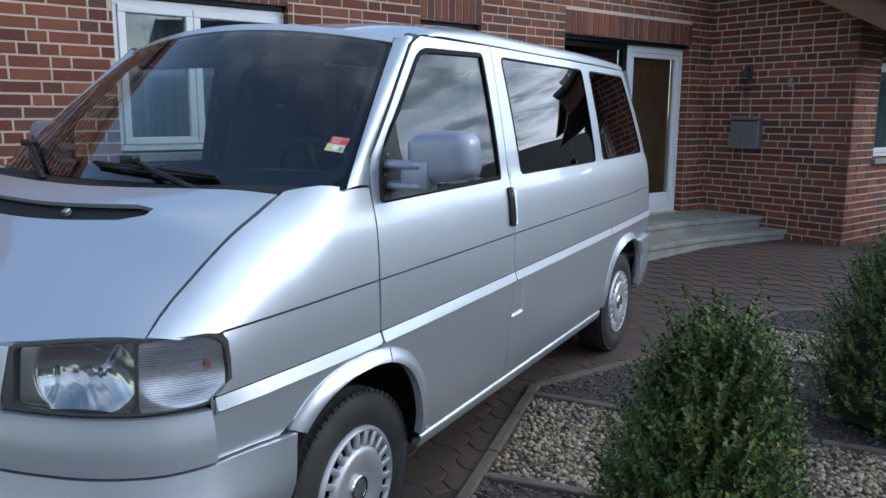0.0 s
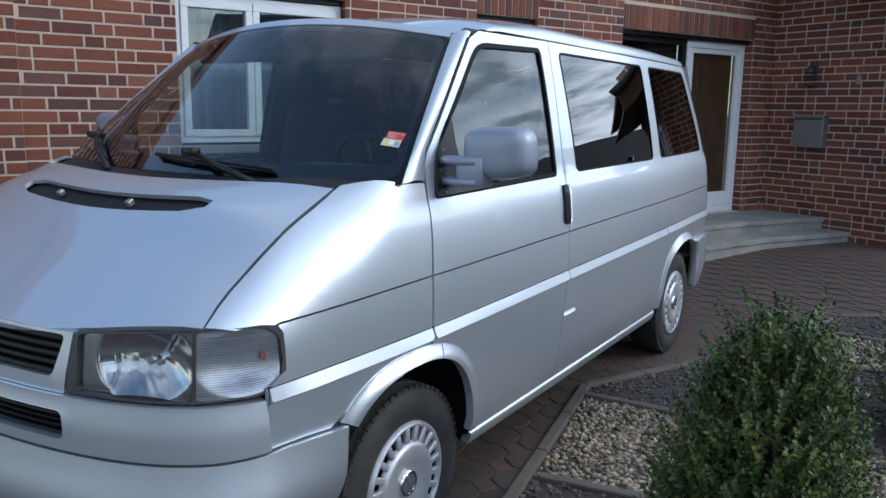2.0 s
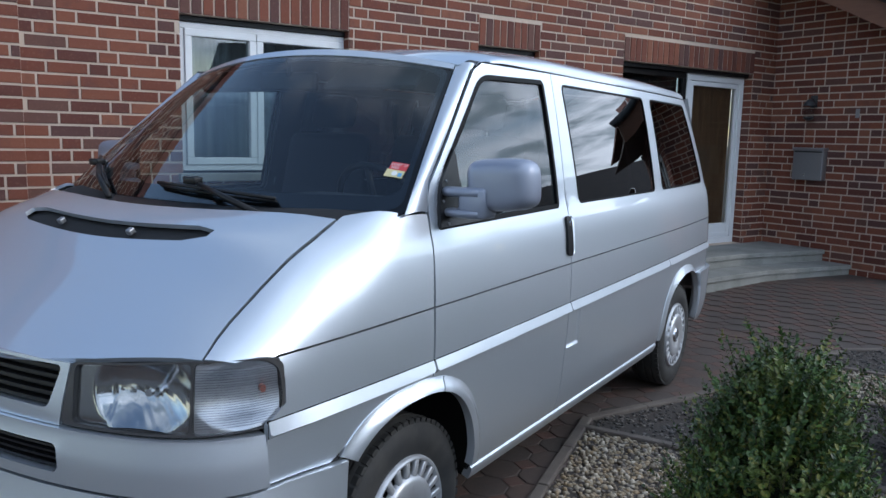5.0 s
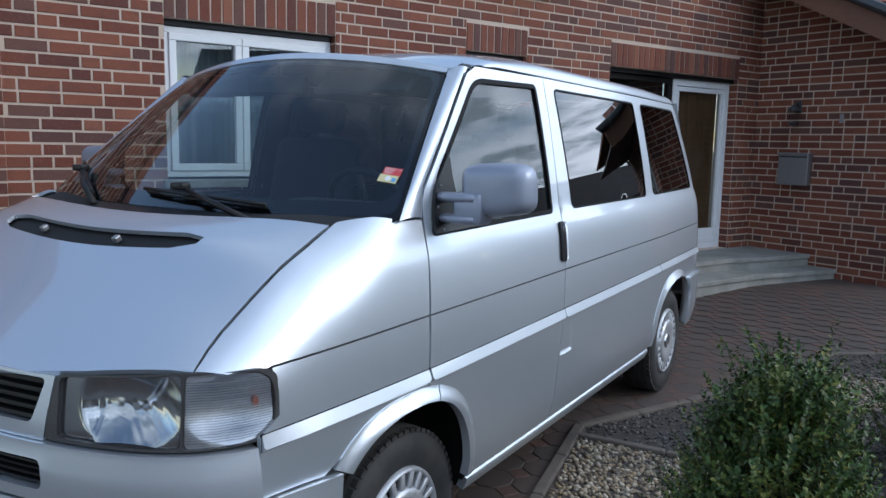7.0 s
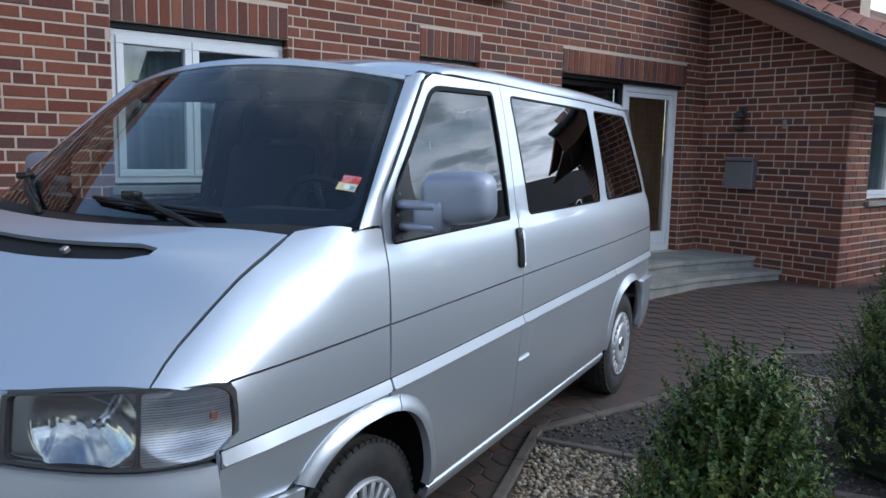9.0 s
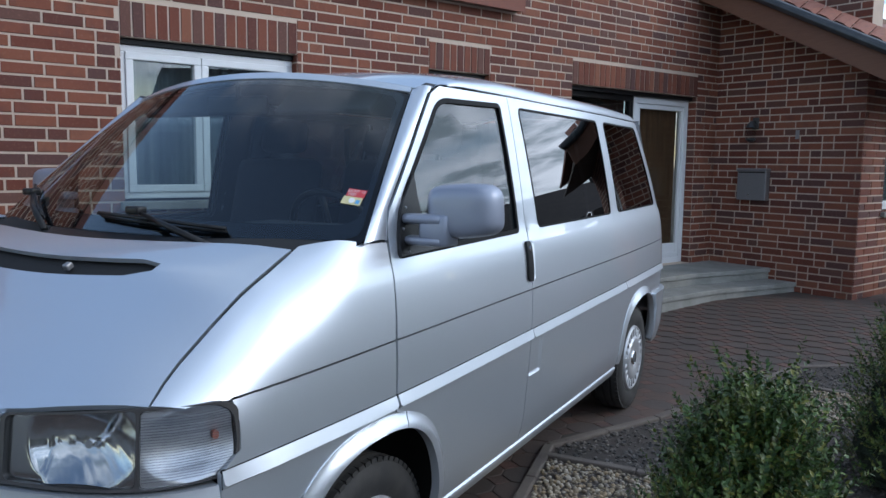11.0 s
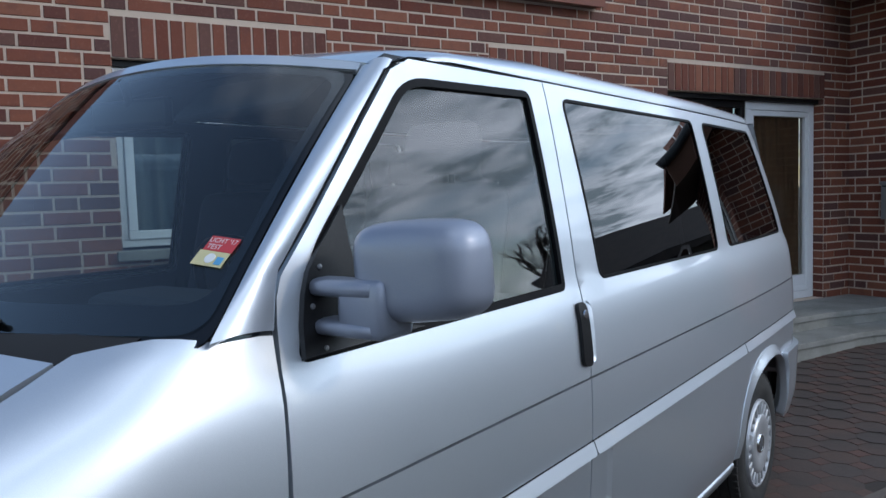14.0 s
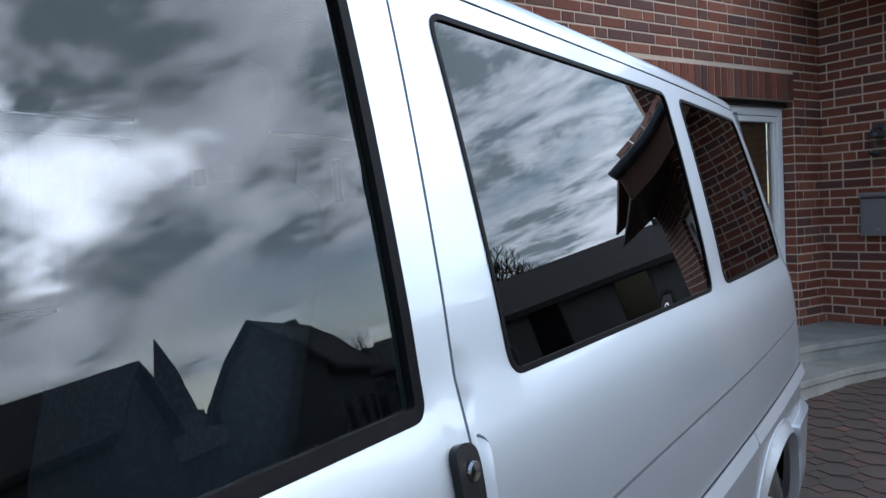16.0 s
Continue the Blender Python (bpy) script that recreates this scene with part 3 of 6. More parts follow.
def van_side(van, flip):
    """One flank of the van: wing, front door, side panel, glass, seals, mouldings, arches."""
    mat_glass = GLASS_SIDE
    # front door, in its parts above and below the crease
    arch = [p for p in arc(*FA, *FA_OUT, 2, 90, 30) if p[0] > 0.060] + [(0.047 + GAP, 0.797)]
    top = [(0.056 + GAP, CREASE_F + GAP), (b_seam(CREASE) - GAP, CREASE + GAP), (b_seam(1.25) - GAP, 1.25), (b_seam(1.818) - GAP, 1.826),
           (0.580, 1.819), (0.508, 1.788), (0.391, 1.676), (0.192, 1.476), (0.112, 1.398), (0.096, 1.365), (0.088, 1.320), (0.078, 1.253), (0.068, 1.152)]
    low = [(0.385 + GAP * 2, 0.378), (b_seam(0.4) - GAP, 0.378), (b_seam(CREASE) - GAP, CREASE - GAP), (0.056 + GAP, CREASE_F - GAP)]
    low = low + arch[::-1]
    door = panel("front_door", [top, low], [DOOR_WIN], on_side, PAINT, van, 0.045, 0.014, 0.0, flip)
    # panel behind the door
    r_arch = arc(*RA, 0.415, 0.43, 180, 2, 30)
    up = [(b_seam(CREASE) + GAP, CREASE + GAP), (3.84, CREASE + 0.02 + GAP), (3.84, 1.245), (3.78, 1.40), (3.56, 1.826), (b_seam(1.818) + GAP, 1.826), (b_seam(1.25) + GAP, 1.25)]
    dn = [(b_seam(0.4) + GAP, 0.378), (RA[0] - 0.415, 0.378)] + [p for p in r_arch if p[1] > 0.378] + [(RA[0] + 0.415, 0.378), (3.84, 0.378), (3.84, CREASE + 0.02 - GAP), (b_seam(CREASE) + GAP, CREASE - GAP)]
    flank = panel("side_panel", [up, dn], [SIDE_WIN, REAR_WIN, HANDLE_CUP, FLAP], on_side, PAINT, van, 0.045, 0.014, 0.0, flip)
    panel("sill", [[(0.36, 0.322), (2.47, 0.322), (2.47, 0.374), (0.36, 0.374)]], [], lambda y, z: (side_x(y, 0.36) + 0.007 * min(1.0, (0.374 - z) / 0.006) - 0.45 * max(0.0, 0.355 - z), y, z), PAINT, van, 0.006, 0.03, 0.0, flip)
    # a dark inner skin closes the seams
    inner = [(0.0, 0.80), (0.40, 0.80), (0.40, 0.33), (2.47, 0.33), (2.47, 0.80), (3.33, 0.80), (3.33, 0.35), (3.80, 0.35), (3.80, 1.25), (3.53, 1.83), (0.52, 1.83), (0.06, 1.31), (0.0, 1.30)]
    panel("inner_skin", [inner], [shrink(w, -0.004) for w in (DOOR_WIN, SIDE_WIN, REAR_WIN)], on_side, TRIM, van, 0.06, 0.02, -0.014, flip)
    # wing
    bs = [(y, nose_b(y, lerp_rows(BONNET_EDGE, y))) for y in (-0.215 - 0.0533 * k for k in range(11))]
    crease = [(y, 1.0175 + 0.020 * y) for y in (-0.56, -0.50, -0.44, -0.38, -0.32, -0.26, -0.20, -0.14, -0.08, -0.02)]
    w_arch = arc(*FA, *FA_OUT, 74, 168, 24)
    wing_up = [(0.051 - GAP, nose_bz(0.04, CREASE_F + GAP)), (0.063 - GAP, nose_bz(0.05, 1.152)), (0.073 - GAP, nose_bz(0.05, 1.253)), (0.080 - GAP, nose_bz(0.05, 1.305)), (-0.02, nose_bz(-0.02, 1.308)), (-0.10, nose_b(-0.10, 0.815)), (-0.19, nose_b(-0.19, 0.752))]
    wing_up += [(y, b - 0.004) for y, b in bs]
    wing_up += [(-0.700, nose_bz(-0.70, 1.008)), (-0.655, nose_bz(-0.655, 1.011)), (-0.600, nose_bz(-0.60, 1.005)), (-0.587, nose_bz(-0.587, 1.0057 + GAP))] + [(y, nose_bz(y, z + GAP)) for y, z in crease]
    wing_dn = [(0.051 - GAP, nose_bz(0.04, CREASE_F - GAP)), *[(y, nose_bz(y, z - GAP)) for y, z in crease[::-1]], (-0.590, nose_bz(-0.590, 1.0057 - GAP)), (-0.580, nose_bz(-0.58, 0.95)), (-0.580, nose_bz(-0.58, 0.885)), (-0.640, nose_bz(-0.64, 0.845)),
               (-0.640, nose_bz(-0.64, 0.690)), (-0.52, nose_bz(-0.52, 0.683)), (-0.42, nose_bz(-0.42, 0.672))] + [(y, nose_bz(y, z)) for y, z in w_arch[::-1] if z > 0.69 and y < 0.030] + [(0.042, nose_bz(0.042, 0.798))]
    panel("front_wing", [wing_up, wing_dn], [], on_nose, PAINT, van, 0.022, 0.012, 0.0, flip)
    # arch lips
    for t0, t1 in ((4, 73.6), (74.4, 138)):
        lip = arc(*FA, *FA_OUT, t0, t1, 24) + arc(*FA, *FA_IN, t1, t0, 24)
        panel("arch_lip", [lip], [], lambda y, z: flared(y, z, FA, FA_OUT), PAINT, van, 0.012, 0.03, 0.003, flip)
    lip = arc(*RA, 0.415, 0.43, 2, 178, 40) + arc(*RA, 0.375, 0.388, 178, 2, 40)
    panel("arch_lip", [lip], [], lambda y, z: flared(y, z, RA, RA_OUT), PAINT, van, 0.02, 0.03, 0.003, flip)
    # mouldings, in three lengths
    for y0, y1 in ((-0.638, 0.042 - GAP), (0.047 + GAP, b_seam(0.85) - GAP), (b_seam(0.85) + GAP, 2.48), (2.485, 3.46)):
        panel("side_moulding", [[(y0, 0.824), (y1, 0.824), (y1, 0.866), (y0, 0.866)]], [], on_moulding, PAINT, van, 0.014, 0.016, 0.0, flip)
        panel("moulding_edge", [[(y0, 0.8225), (y1, 0.8225), (y1, 0.8675), (y0, 0.8675)]], [], lambda y, z: on_side(y, z - dip(y)), RUBBER, van, 0.05, 0.006, 0.002, flip)
    # glass and seals
    for name, win, w in (("door_window", DOOR_WIN, 0.016), ("side_window", SIDE_WIN, 0.007), ("rear_side_window", REAR_WIN, 0.007)):
        g = panel(name, [shrink(win, 0.006)], [], on_side, mat_glass, van, 0.08, 0.0, -0.007 if name == "door_window" else -0.002, flip)
        if name == "door_window":
            g.data.materials[0] = GLASS_DOOR
        ring("seal", shrink(win, -0.002), shrink(win, w), on_side, RUBBER, g, 0.002, 0.012, flip)
    # seam between the side windows, fuel flap, rear bumper end
    panel("fuel_flap", [FLAP], [], lambda y, z: (side_x(y, z) - 0.008 * min(1.0, max(0.0, z - 0.654) / 0.014) * min(1.0, max(0.0, 1.214 - y) / 0.012), y, z), PAINT, van, 0.006, 0.0, 0.0, flip)
    panel("rear_bumper_end", [rounded([(3.30, 0.36), (3.80, 0.36), (3.80, 0.70), (3.20, 0.705), (3.29, 0.60)], 0.03)], [], on_side, PAINT, van, 0.04, 0.06, 0.028, flip)
    # A pillar
    e0, e1 = Vector((0.867, -0.041, 1.318)), Vector((0.690, 0.500, 1.803))
    f0, f1 = Vector((side_x(0.09, 1.32) - 0.002, 0.083, 1.318)), Vector((side_x(0.53, 1.80) - 0.004, 0.520, 1.806))
    g0 = Vector((side_x(0.1, 1.40) - 0.002, 0.104, 1.402))

    def pillar(a, b):
        rear = f0.lerp(g0, b / 0.18) if b < 0.18 else g0.lerp(f1, (b - 0.18) / 0.82)
        p = (e0.lerp(e1, b)).lerp(rear, a)
        p = p + Vector((0.72, -0.42, 0.45)) * (0.016 * 4 * a * (1 - a)) + Vector((0.3, -0.5, 0.6)) * (0.012 * 4 * b * (1 - b) * (1 - a))
        return p

    panel("windscreen_pillar", [[(0.02, -0.012), (1.0, -0.012), (1.0, 1.010), (0.02, 1.010)]], [], pillar, PAINT, van, 0.05, 0.012, 0.0, flip)
    # the roof's corner over the pillar
    bm = bmesh.new()
    ra, rb = Vector(roof_at(0.0, 0.50)), Vector(roof_at(0.0, 0.66))
    ring_ = [e1 + Vector((0.004, 0, 0.002)), f1 + Vector((0.004, 0, 0)), Vector((side_x(0.58, 1.822) + 0.002, 0.580, 1.824)), Vector((side_x(0.66, 1.828) + 0.002, 0.66, 1.830)), rb + Vector((-0.02, 0, 0.012)), ra + Vector((-0.03, -0.01, 0.006))]
    bm.faces.new([bm.verts.new((-p.x if flip else p.x, p.y, p.z)) for p in ring_])
    bmesh.ops.solidify(bm, geom=bm.faces[:], thickness=0.006)
    part("roof_corner", bm, PAINT, van)
    # black gutter line over the doors
    bm = bmesh.new()
    pts = [(side_x(y, z) - 0.006, y, z) for y, z in ((0.083, 1.320), (0.092, 1.368), (0.106, 1.402), (0.188, 1.480), (0.386, 1.680), (0.495, 1.785), (0.55, 1.814), (0.62, 1.823), (1.2, 1.828), (2.0, 1.828), (3.0, 1.826), (3.5, 1.822))]
    if flip:
        pts = [(-x, y, z) for x, y, z in pts]
    tube(bm, pts, 0.0036, 6)
    part("door_seal", bm, RUBBER, van, smooth=True)
    return door, flank


def windscreen_at(a, b):
    """The windscreen: a across from -1 to 1, b from its foot (0) to the roof (1)."""
    q = 1 - a * a
    foot = Vector((0.867 * a, -0.041 - 0.175 * q, 1.318 - 0.012 * q))
    head = Vector((0.690 * a, 0.500 - 0.095 * q, 1.803 + 0.068 * q))
    return foot.lerp(head, b) + Vector((0, -0.5, 0.6)) * (0.05 * b * (1 - b))


def roof_at(a, y):
    """The roof: a from 0 at this edge over 1 in the middle to 2."""
    psi = a * math.pi / 2
    c, s = math.cos(psi), max(0.0, math.sin(psi))
    n = 2.5
    k = (abs(c) ** n + s**n) ** (-1 / n)
    edge = side_x(max(y, 0.6), 1.832) - 0.004
    x = edge * c * k
    front = 0.5 - 0.095 * (1 - min(1.0, (x / 0.69) ** 2))
    h = 0.052 + 0.062 * smooth((y - front) / 0.8) - 0.02 * smooth((y - 2.6) / 1.0)
    z = 1.833 + h * s * k
    brow = 1.807 + 0.068 * (1 - (x / 0.69) ** 2)
    t = smooth((y - front + 0.02) / 0.30) ** 0.6
    return (x, y, brow + (z - brow) * t)


def wheel(van, x, y, side):
    """A wheel: tyre, trim with its ribs, rim well and hub; x is the middle of its outer face."""
    at = Matrix.Translation((x, y, 0.327)) @ Matrix.Diagonal((side, 1, 1, 1))
    tread = bmesh.new()
    prof = [(-0.200, 0.20), (-0.206, 0.25), (-0.200, 0.300), (-0.178, 0.322)]
    for g in (-0.145, -0.100, -0.055):
        prof += [(g - 0.006, 0.327), (g - 0.005, 0.318), (g + 0.005, 0.318), (g + 0.006, 0.327)]
    prof += [(-0.026, 0.321), (-0.008, 0.304), (0.000, 0.280), (0.002, 0.250), (-0.004, 0.222), (-0.012, 0.205), (-0.03, 0.198)]
    lathe(prof, 72, tread)
    # shoulder blocks
    for k in range(60):
        m = Matrix.Rotation(2 * math.pi * k / 60, 4, "X")
        box(tread, (-0.034, -0.0120, 0.302), (-0.0125, 0.0120, 0.3235), 0.0, m @ Matrix.Translation((0, 0, 0)) @ Matrix.Rotation(0.0, 4, "Y"))
    bmesh.ops.transform(tread, matrix=at, verts=tread.verts)
    rubber = part("wheel", tread, TYRE, van, "black tyre with worn blocks and silver trim")
    rubber.data.shade_smooth()
    rubber.data.set_sharp_from_angle(angle=radians(35))
    well = lathe([(-0.05, 0.204), (-0.055, 0.15), (-0.05, 0.0)], 40)
    bmesh.ops.transform(well, matrix=at, verts=well.verts)
    part("rim_well", well, DARK, rubber)
    cap = lathe([(-0.020, 0.206), (-0.004, 0.203), (0.003, 0.196), (0.002, 0.190), (-0.006, 0.186), (-0.014, 0.184)], 56)
    lathe([(-0.016, 0.142), (-0.004, 0.139), (0.006, 0.132), (0.010, 0.118), (0.009, 0.095), (0.004, 0.070), (-0.004, 0.055), (-0.004, 0.046)], 56, cap)
    for k in range(22):
        m = Matrix.Rotation(2 * math.pi * k / 22, 4, "X")
        box(cap, (-0.018, -0.0105, 0.136), (0.001, 0.0105, 0.190), 0.004, m)
    bmesh.ops.transform(cap, matrix=at, verts=cap.verts)
    trim_ring = part("wheel_trim", cap, HUB, rubber, "silver slotted wheel trim", True)
    trim_ring.data.set_sharp_from_angle(angle=radians(50))
    badge = lathe([(-0.006, 0.046), (0.006, 0.044), (0.009, 0.038), (0.006, 0.034)], 32)
    bmesh.ops.transform(badge, matrix=at, verts=badge.verts)
    part("badge_ring", badge, CHROME, rubber, smooth=True)
    disc = lathe([(0.004, 0.036), (0.005, 0.0005)], 24)
    for a in (-0.5, 0.5):
        box(disc, (0.003, -0.004, -0.028), (0.008, 0.004, 0.028), 0.001, Matrix.Rotation(a, 4, "X"))
    bmesh.ops.transform(disc, matrix=at, verts=disc.verts)
    part("badge_disc", disc, GREY, rubber)
    return rubber


def half_panel(name, poly, where, material, parent, step=0.04, depth=0.012, lift=0.0, holes=(), label=""):
    return panel(name, [poly], list(holes), where, material, parent, step, depth, lift, False, label)


def lamp_depth(a, z):
    """The headlamp's mirror: a flat cheek beside a dish with pressed steps."""
    d = -0.060 + 0.056 * min(1.0, abs((a - 0.690) / 0.128) ** 2.2 * 0.9 + abs((z - 0.930) / 0.085) ** 2.0 * 0.7)
    if a < 0.600:
        d = max(d, -0.034 + 0.10 * abs(a - 0.56)) - 0.006
    elif z < 0.935:
        k = (a * 0.7 + z * 0.75) / 0.026
        d += 0.0011 * (k - math.floor(k))
    return min(d, -0.005)


def face(van):
    """Bonnet, grille, lamps and bumper."""
    rear = [(-0.215 - 0.115 * (1 - (x / 0.745) ** 2), nose_b(-0.215 - 0.115 * (1 - (x / 0.745) ** 2), x)) for x in (0.745, 0.65, 0.5, 0.35, 0.2, 0.08)]
    sidel = [(y, nose_b(y, lerp_rows(BONNET_EDGE, y))) for y in (-0.215 - 0.0533 * k for k in range(1, 10))]
    front = []
    for x in (0.806, 0.76, 0.68, 0.55, 0.4, 0.25, 0.1):
        y = -0.931 + 0.178 * (x / 0.806) ** 2.4
        front.append((y, nose_b(y, x)))
    half = [(y, b + 0.004) for y, b in rear[:1] + sidel + front]
    centre_f, centre_r = (-0.931, 2.0), (-0.330, 2.0)
    mirrored = [(y, 4 - b) for y, b in half]
    loop = [centre_r] + [(y, b) for y, b in rear[::-1]] + half[1:] + [centre_f] + mirrored[::-1] + [(y, 4 - b) for y, b in rear[1:]]
    # air intake slot
    def slot_line(dy):
        pts = []
        for x in (0.475, 0.4, 0.3, 0.2, 0.1):
            y = -0.440 - 0.045 * (1 - (x / 0.5) ** 2) + dy * (0.45 if x > 0.47 else 1)
            pts.append((y, nose_b(y, x)))
        mid = -0.485 + dy
        return pts + [(mid, 2.0)] + [(y, 4 - b) for y, b in pts[::-1]]

    slot = slot_line(0.034) + slot_line(-0.034)[::-1]
    bonnet = panel("bonnet", [loop], [slot], on_nose, PAINT, van, 0.035, 0.014)
    floor_l = slot_line(0.042) + slot_line(-0.042)[::-1]
    grid = panel("air_intake", [floor_l], [], on_nose, DARK, bonnet, 0.04, 0.0, -0.030)
    for x in (0.15, -0.23):
        y = -0.44 - 0.045 * (1 - (x / 0.5) ** 2)
        b = nose_b(y, abs(x))
        p = Vector(on_nose(y, b if x > 0 else 4 - b))
        bm = boxed((-0.011, -0.010, -0.016), (0.011, 0.012, 0.003), 0.004)
        bmesh.ops.transform(bm, matrix=Matrix.Translation(p) @ Matrix.Rotation(0.5, 4, "X"), verts=bm.verts)
        part("washer_jet", bm, STEEL, bonnet)
    # bonnet underside, so that the gaps read dark
    dark = [(-0.20, nose_b(-0.2, 0.80)), (-0.5, nose_b(-0.5, 0.83)), (-0.74, nose_b(-0.74, 0.83)), (-0.88, 2.0 - 0.3), (-0.88, 2.3)]
    dark = [(-0.05, 1.55)] + dark[:3] + [(-0.86, 1.75), (-0.86, 2.25)] + [(y, 4 - b) for y, b in dark[:3][::-1]] + [(-0.05, 2.45)]
    panel("bonnet_liner", [dark], [], on_nose, DARK, van, 0.06, 0.0, -0.022)
    for s in (1, -1):
        f = s < 0
        # dark lamp housing, reflector, lens and turn signal
        def at(a, z):
            return on_front(a, z)
        house = panel("headlamp", [rounded([(0.466, 0.838), (1.035, 0.842), (1.055, 0.90), (1.035, 0.990), (0.92, 1.006), (0.490, 0.978)], 0.02)], [], at, DARK, van, 0.04, 0.0, -0.075, f, "clear headlamp beside a white ribbed turn signal")
        pane_h = rounded([(0.506, 0.843), (0.811, 0.840), (0.817, 1.008), (0.502, 0.979)], 0.014)
        pane_i = rounded([(0.822, 0.838), (0.950, 0.838), (1.022, 0.845), (1.040, 0.905), (1.029, 0.980), (0.990, 1.005), (0.90, 1.009), (0.828, 1.006)], [0.012, 0.01, 0.03, 0.03, 0.03, 0.03, 0.02, 0.012])
        panel("reflector", [pane_h], [], lambda a, z: on_front(a, z, lamp_depth(a, z)), REFLECT, house, 0.008, 0.0, 0.0, f, "faceted chrome reflector")
        panel("bulb_cap", [rounded([(0.684, 0.918), (0.702, 0.918), (0.702, 0.936), (0.684, 0.936)], 0.008)], [], at, CHROME, house, 0.02, 0.012, -0.034, f)
        panel("lens", [pane_h], [], at, GLASS_LAMP, house, 0.05, 0.006, 0.003, f)
        panel("lamp_surround", [rounded([(0.466, 0.832), (0.60, 0.832), (0.82, 0.832), (1.030, 0.836), (1.045, 0.86), (1.047, 0.92), (1.044, 0.988), (1.022, 1.006), (0.99, 1.012), (0.82, 1.014), (0.490, 0.985)], 0.02)], [shrink(pane_h, -0.002), shrink(pane_i, -0.002)], at, LAMP_GREY, house, 0.03, 0.03, 0.002, f)
        ind = panel("turn_signal", [pane_i], [], lambda a, z: on_front(a, z, signal_depth(a, z)), SIGNAL, house, 0.010, 0.0, 0.0, f, "clear ribbed turn signal over a pale reflector")
        panel("signal_lens", [pane_i], [], at, GLASS_LAMP, ind, 0.04, 0.008, 0.005, f)
        for k in range(24):
            z = 0.852 + k * 0.0061
            tip = 1.012 + 0.016 * math.sin(math.pi * min(1.0, max(0.0, (z - 0.845) / 0.15)))
            panel("rib", [[(0.828, z), (tip, z + 0.0005), (tip, z + 0.0022), (0.828, z + 0.0018)]], [], at, RIB, ind, 0.05, 0.002, 0.0062, f)
        panel("bulb_spot", [rounded([(0.985, 0.922), (1.000, 0.922), (1.000, 0.940), (0.985, 0.940)], 0.006)], [], at, AMBER, ind, 0.02, 0.012, -0.012, f)
    # grille with slats between the lamps, body-coloured surround
    panel("grille_surround", [[(-0.462, 0.828), (0.462, 0.828), (0.488, 0.982), (-0.488, 0.982)]], [rounded([(-0.424, 0.866), (0.424, 0.866), (0.462, 0.974), (-0.462, 0.974)], 0.018)], lambda a, z: on_front(a, z), PAINT, van, 0.04, 0.05, 0.004)
    grille = panel("grille", [[(-0.47, 0.86), (0.47, 0.86), (0.47, 0.980), (-0.47, 0.980)]], [], lambda a, z: on_front(a, z), DARK, van, 0.06, 0.0, -0.05, False, "black slatted radiator grille")
    for k in range(5):
        z = 0.872 + k * 0.0215
        panel("slat", [[(-0.428 - k * 0.007, z), (0.428 + k * 0.007, z), (0.430 + k * 0.007, z + 0.009), (-0.430 - k * 0.007, z + 0.009)]], [], lambda a, z: on_front(a, z), PLASTIC, grille, 0.05, 0.03, -0.012)
    # bumper: an upper band with a lower intake, a flared skirt parted by a seam
    low_in = rounded([(-0.474, 0.716), (0.474, 0.716), (0.470, 0.788), (-0.470, 0.788)], 0.022)
    bumper = panel("bumper", [[(-0.99, 0.692), (-0.88, 0.688), (0.88, 0.688), (0.99, 0.692), (0.984, 0.824), (0.90, 0.826), (-0.90, 0.826), (-0.984, 0.824)]], [low_in], bumper_at, PAINT, van, 0.035, 0.05, 0.0, False, "silver front bumper with a slatted lower intake")
    top_l = [(1.262, 0.664), (1.20, 0.668), (1.12, 0.676), (1.04, 0.682), (0.98, 0.684), (0.88, 0.681), (0.5, 0.680)]
    panel("bumper_skirt", [[(-1.235, 0.36), (1.235, 0.36), (1.252, 0.56)] + top_l + [(-a, z) for a, z in top_l[::-1]] + [(-1.252, 0.56)]], [], lambda a, z: on_front(a, z, bumper_push(a, z)), PAINT, bumper, 0.03, 0.06)
    panel("seam_shadow", [[(-1.25, 0.640), (1.25, 0.640), (1.25, 0.70), (-1.25, 0.70)]], [], lambda a, z: on_front(a, z), DARK, bumper, 0.06, 0.0, -0.012)
    panel("intake_mesh", [[(-0.49, 0.71), (0.49, 0.71), (0.49, 0.795), (-0.49, 0.795)]], [], bumper_at, DARK, bumper, 0.06, 0.0, -0.045)
    for k in range(4):
        z = 0.724 + k * 0.0165
        panel("slat", [[(-0.466, z), (0.466, z), (0.466, z + 0.006), (-0.466, z + 0.006)]], [], bumper_at, PLASTIC, bumper, 0.05, 0.025, -0.016)


def signal_depth(a, z):
    """The turn signal's shallow dish."""
    return -0.004 - 0.034 * max(0.0, 1 - ((a - 0.935) / 0.115) ** 2 - ((z - 0.925) / 0.085) ** 2)


def bumper_push(a, z):
    """The skirt rolls out below its seam, then in again; it dies away towards the arch."""
    head = 0.684 - 0.020 * smooth((abs(a) - 1.0) / 0.26)
    return 0.012 + 0.014 * smooth((1.06 - abs(a)) / 0.1) + 0.024 * smooth((head + 0.01 - z) / 0.16) * (0.15 + 0.85 * smooth((1.27 - abs(a)) / 0.35)) - 0.06 * smooth((0.55 - z) / 0.2)


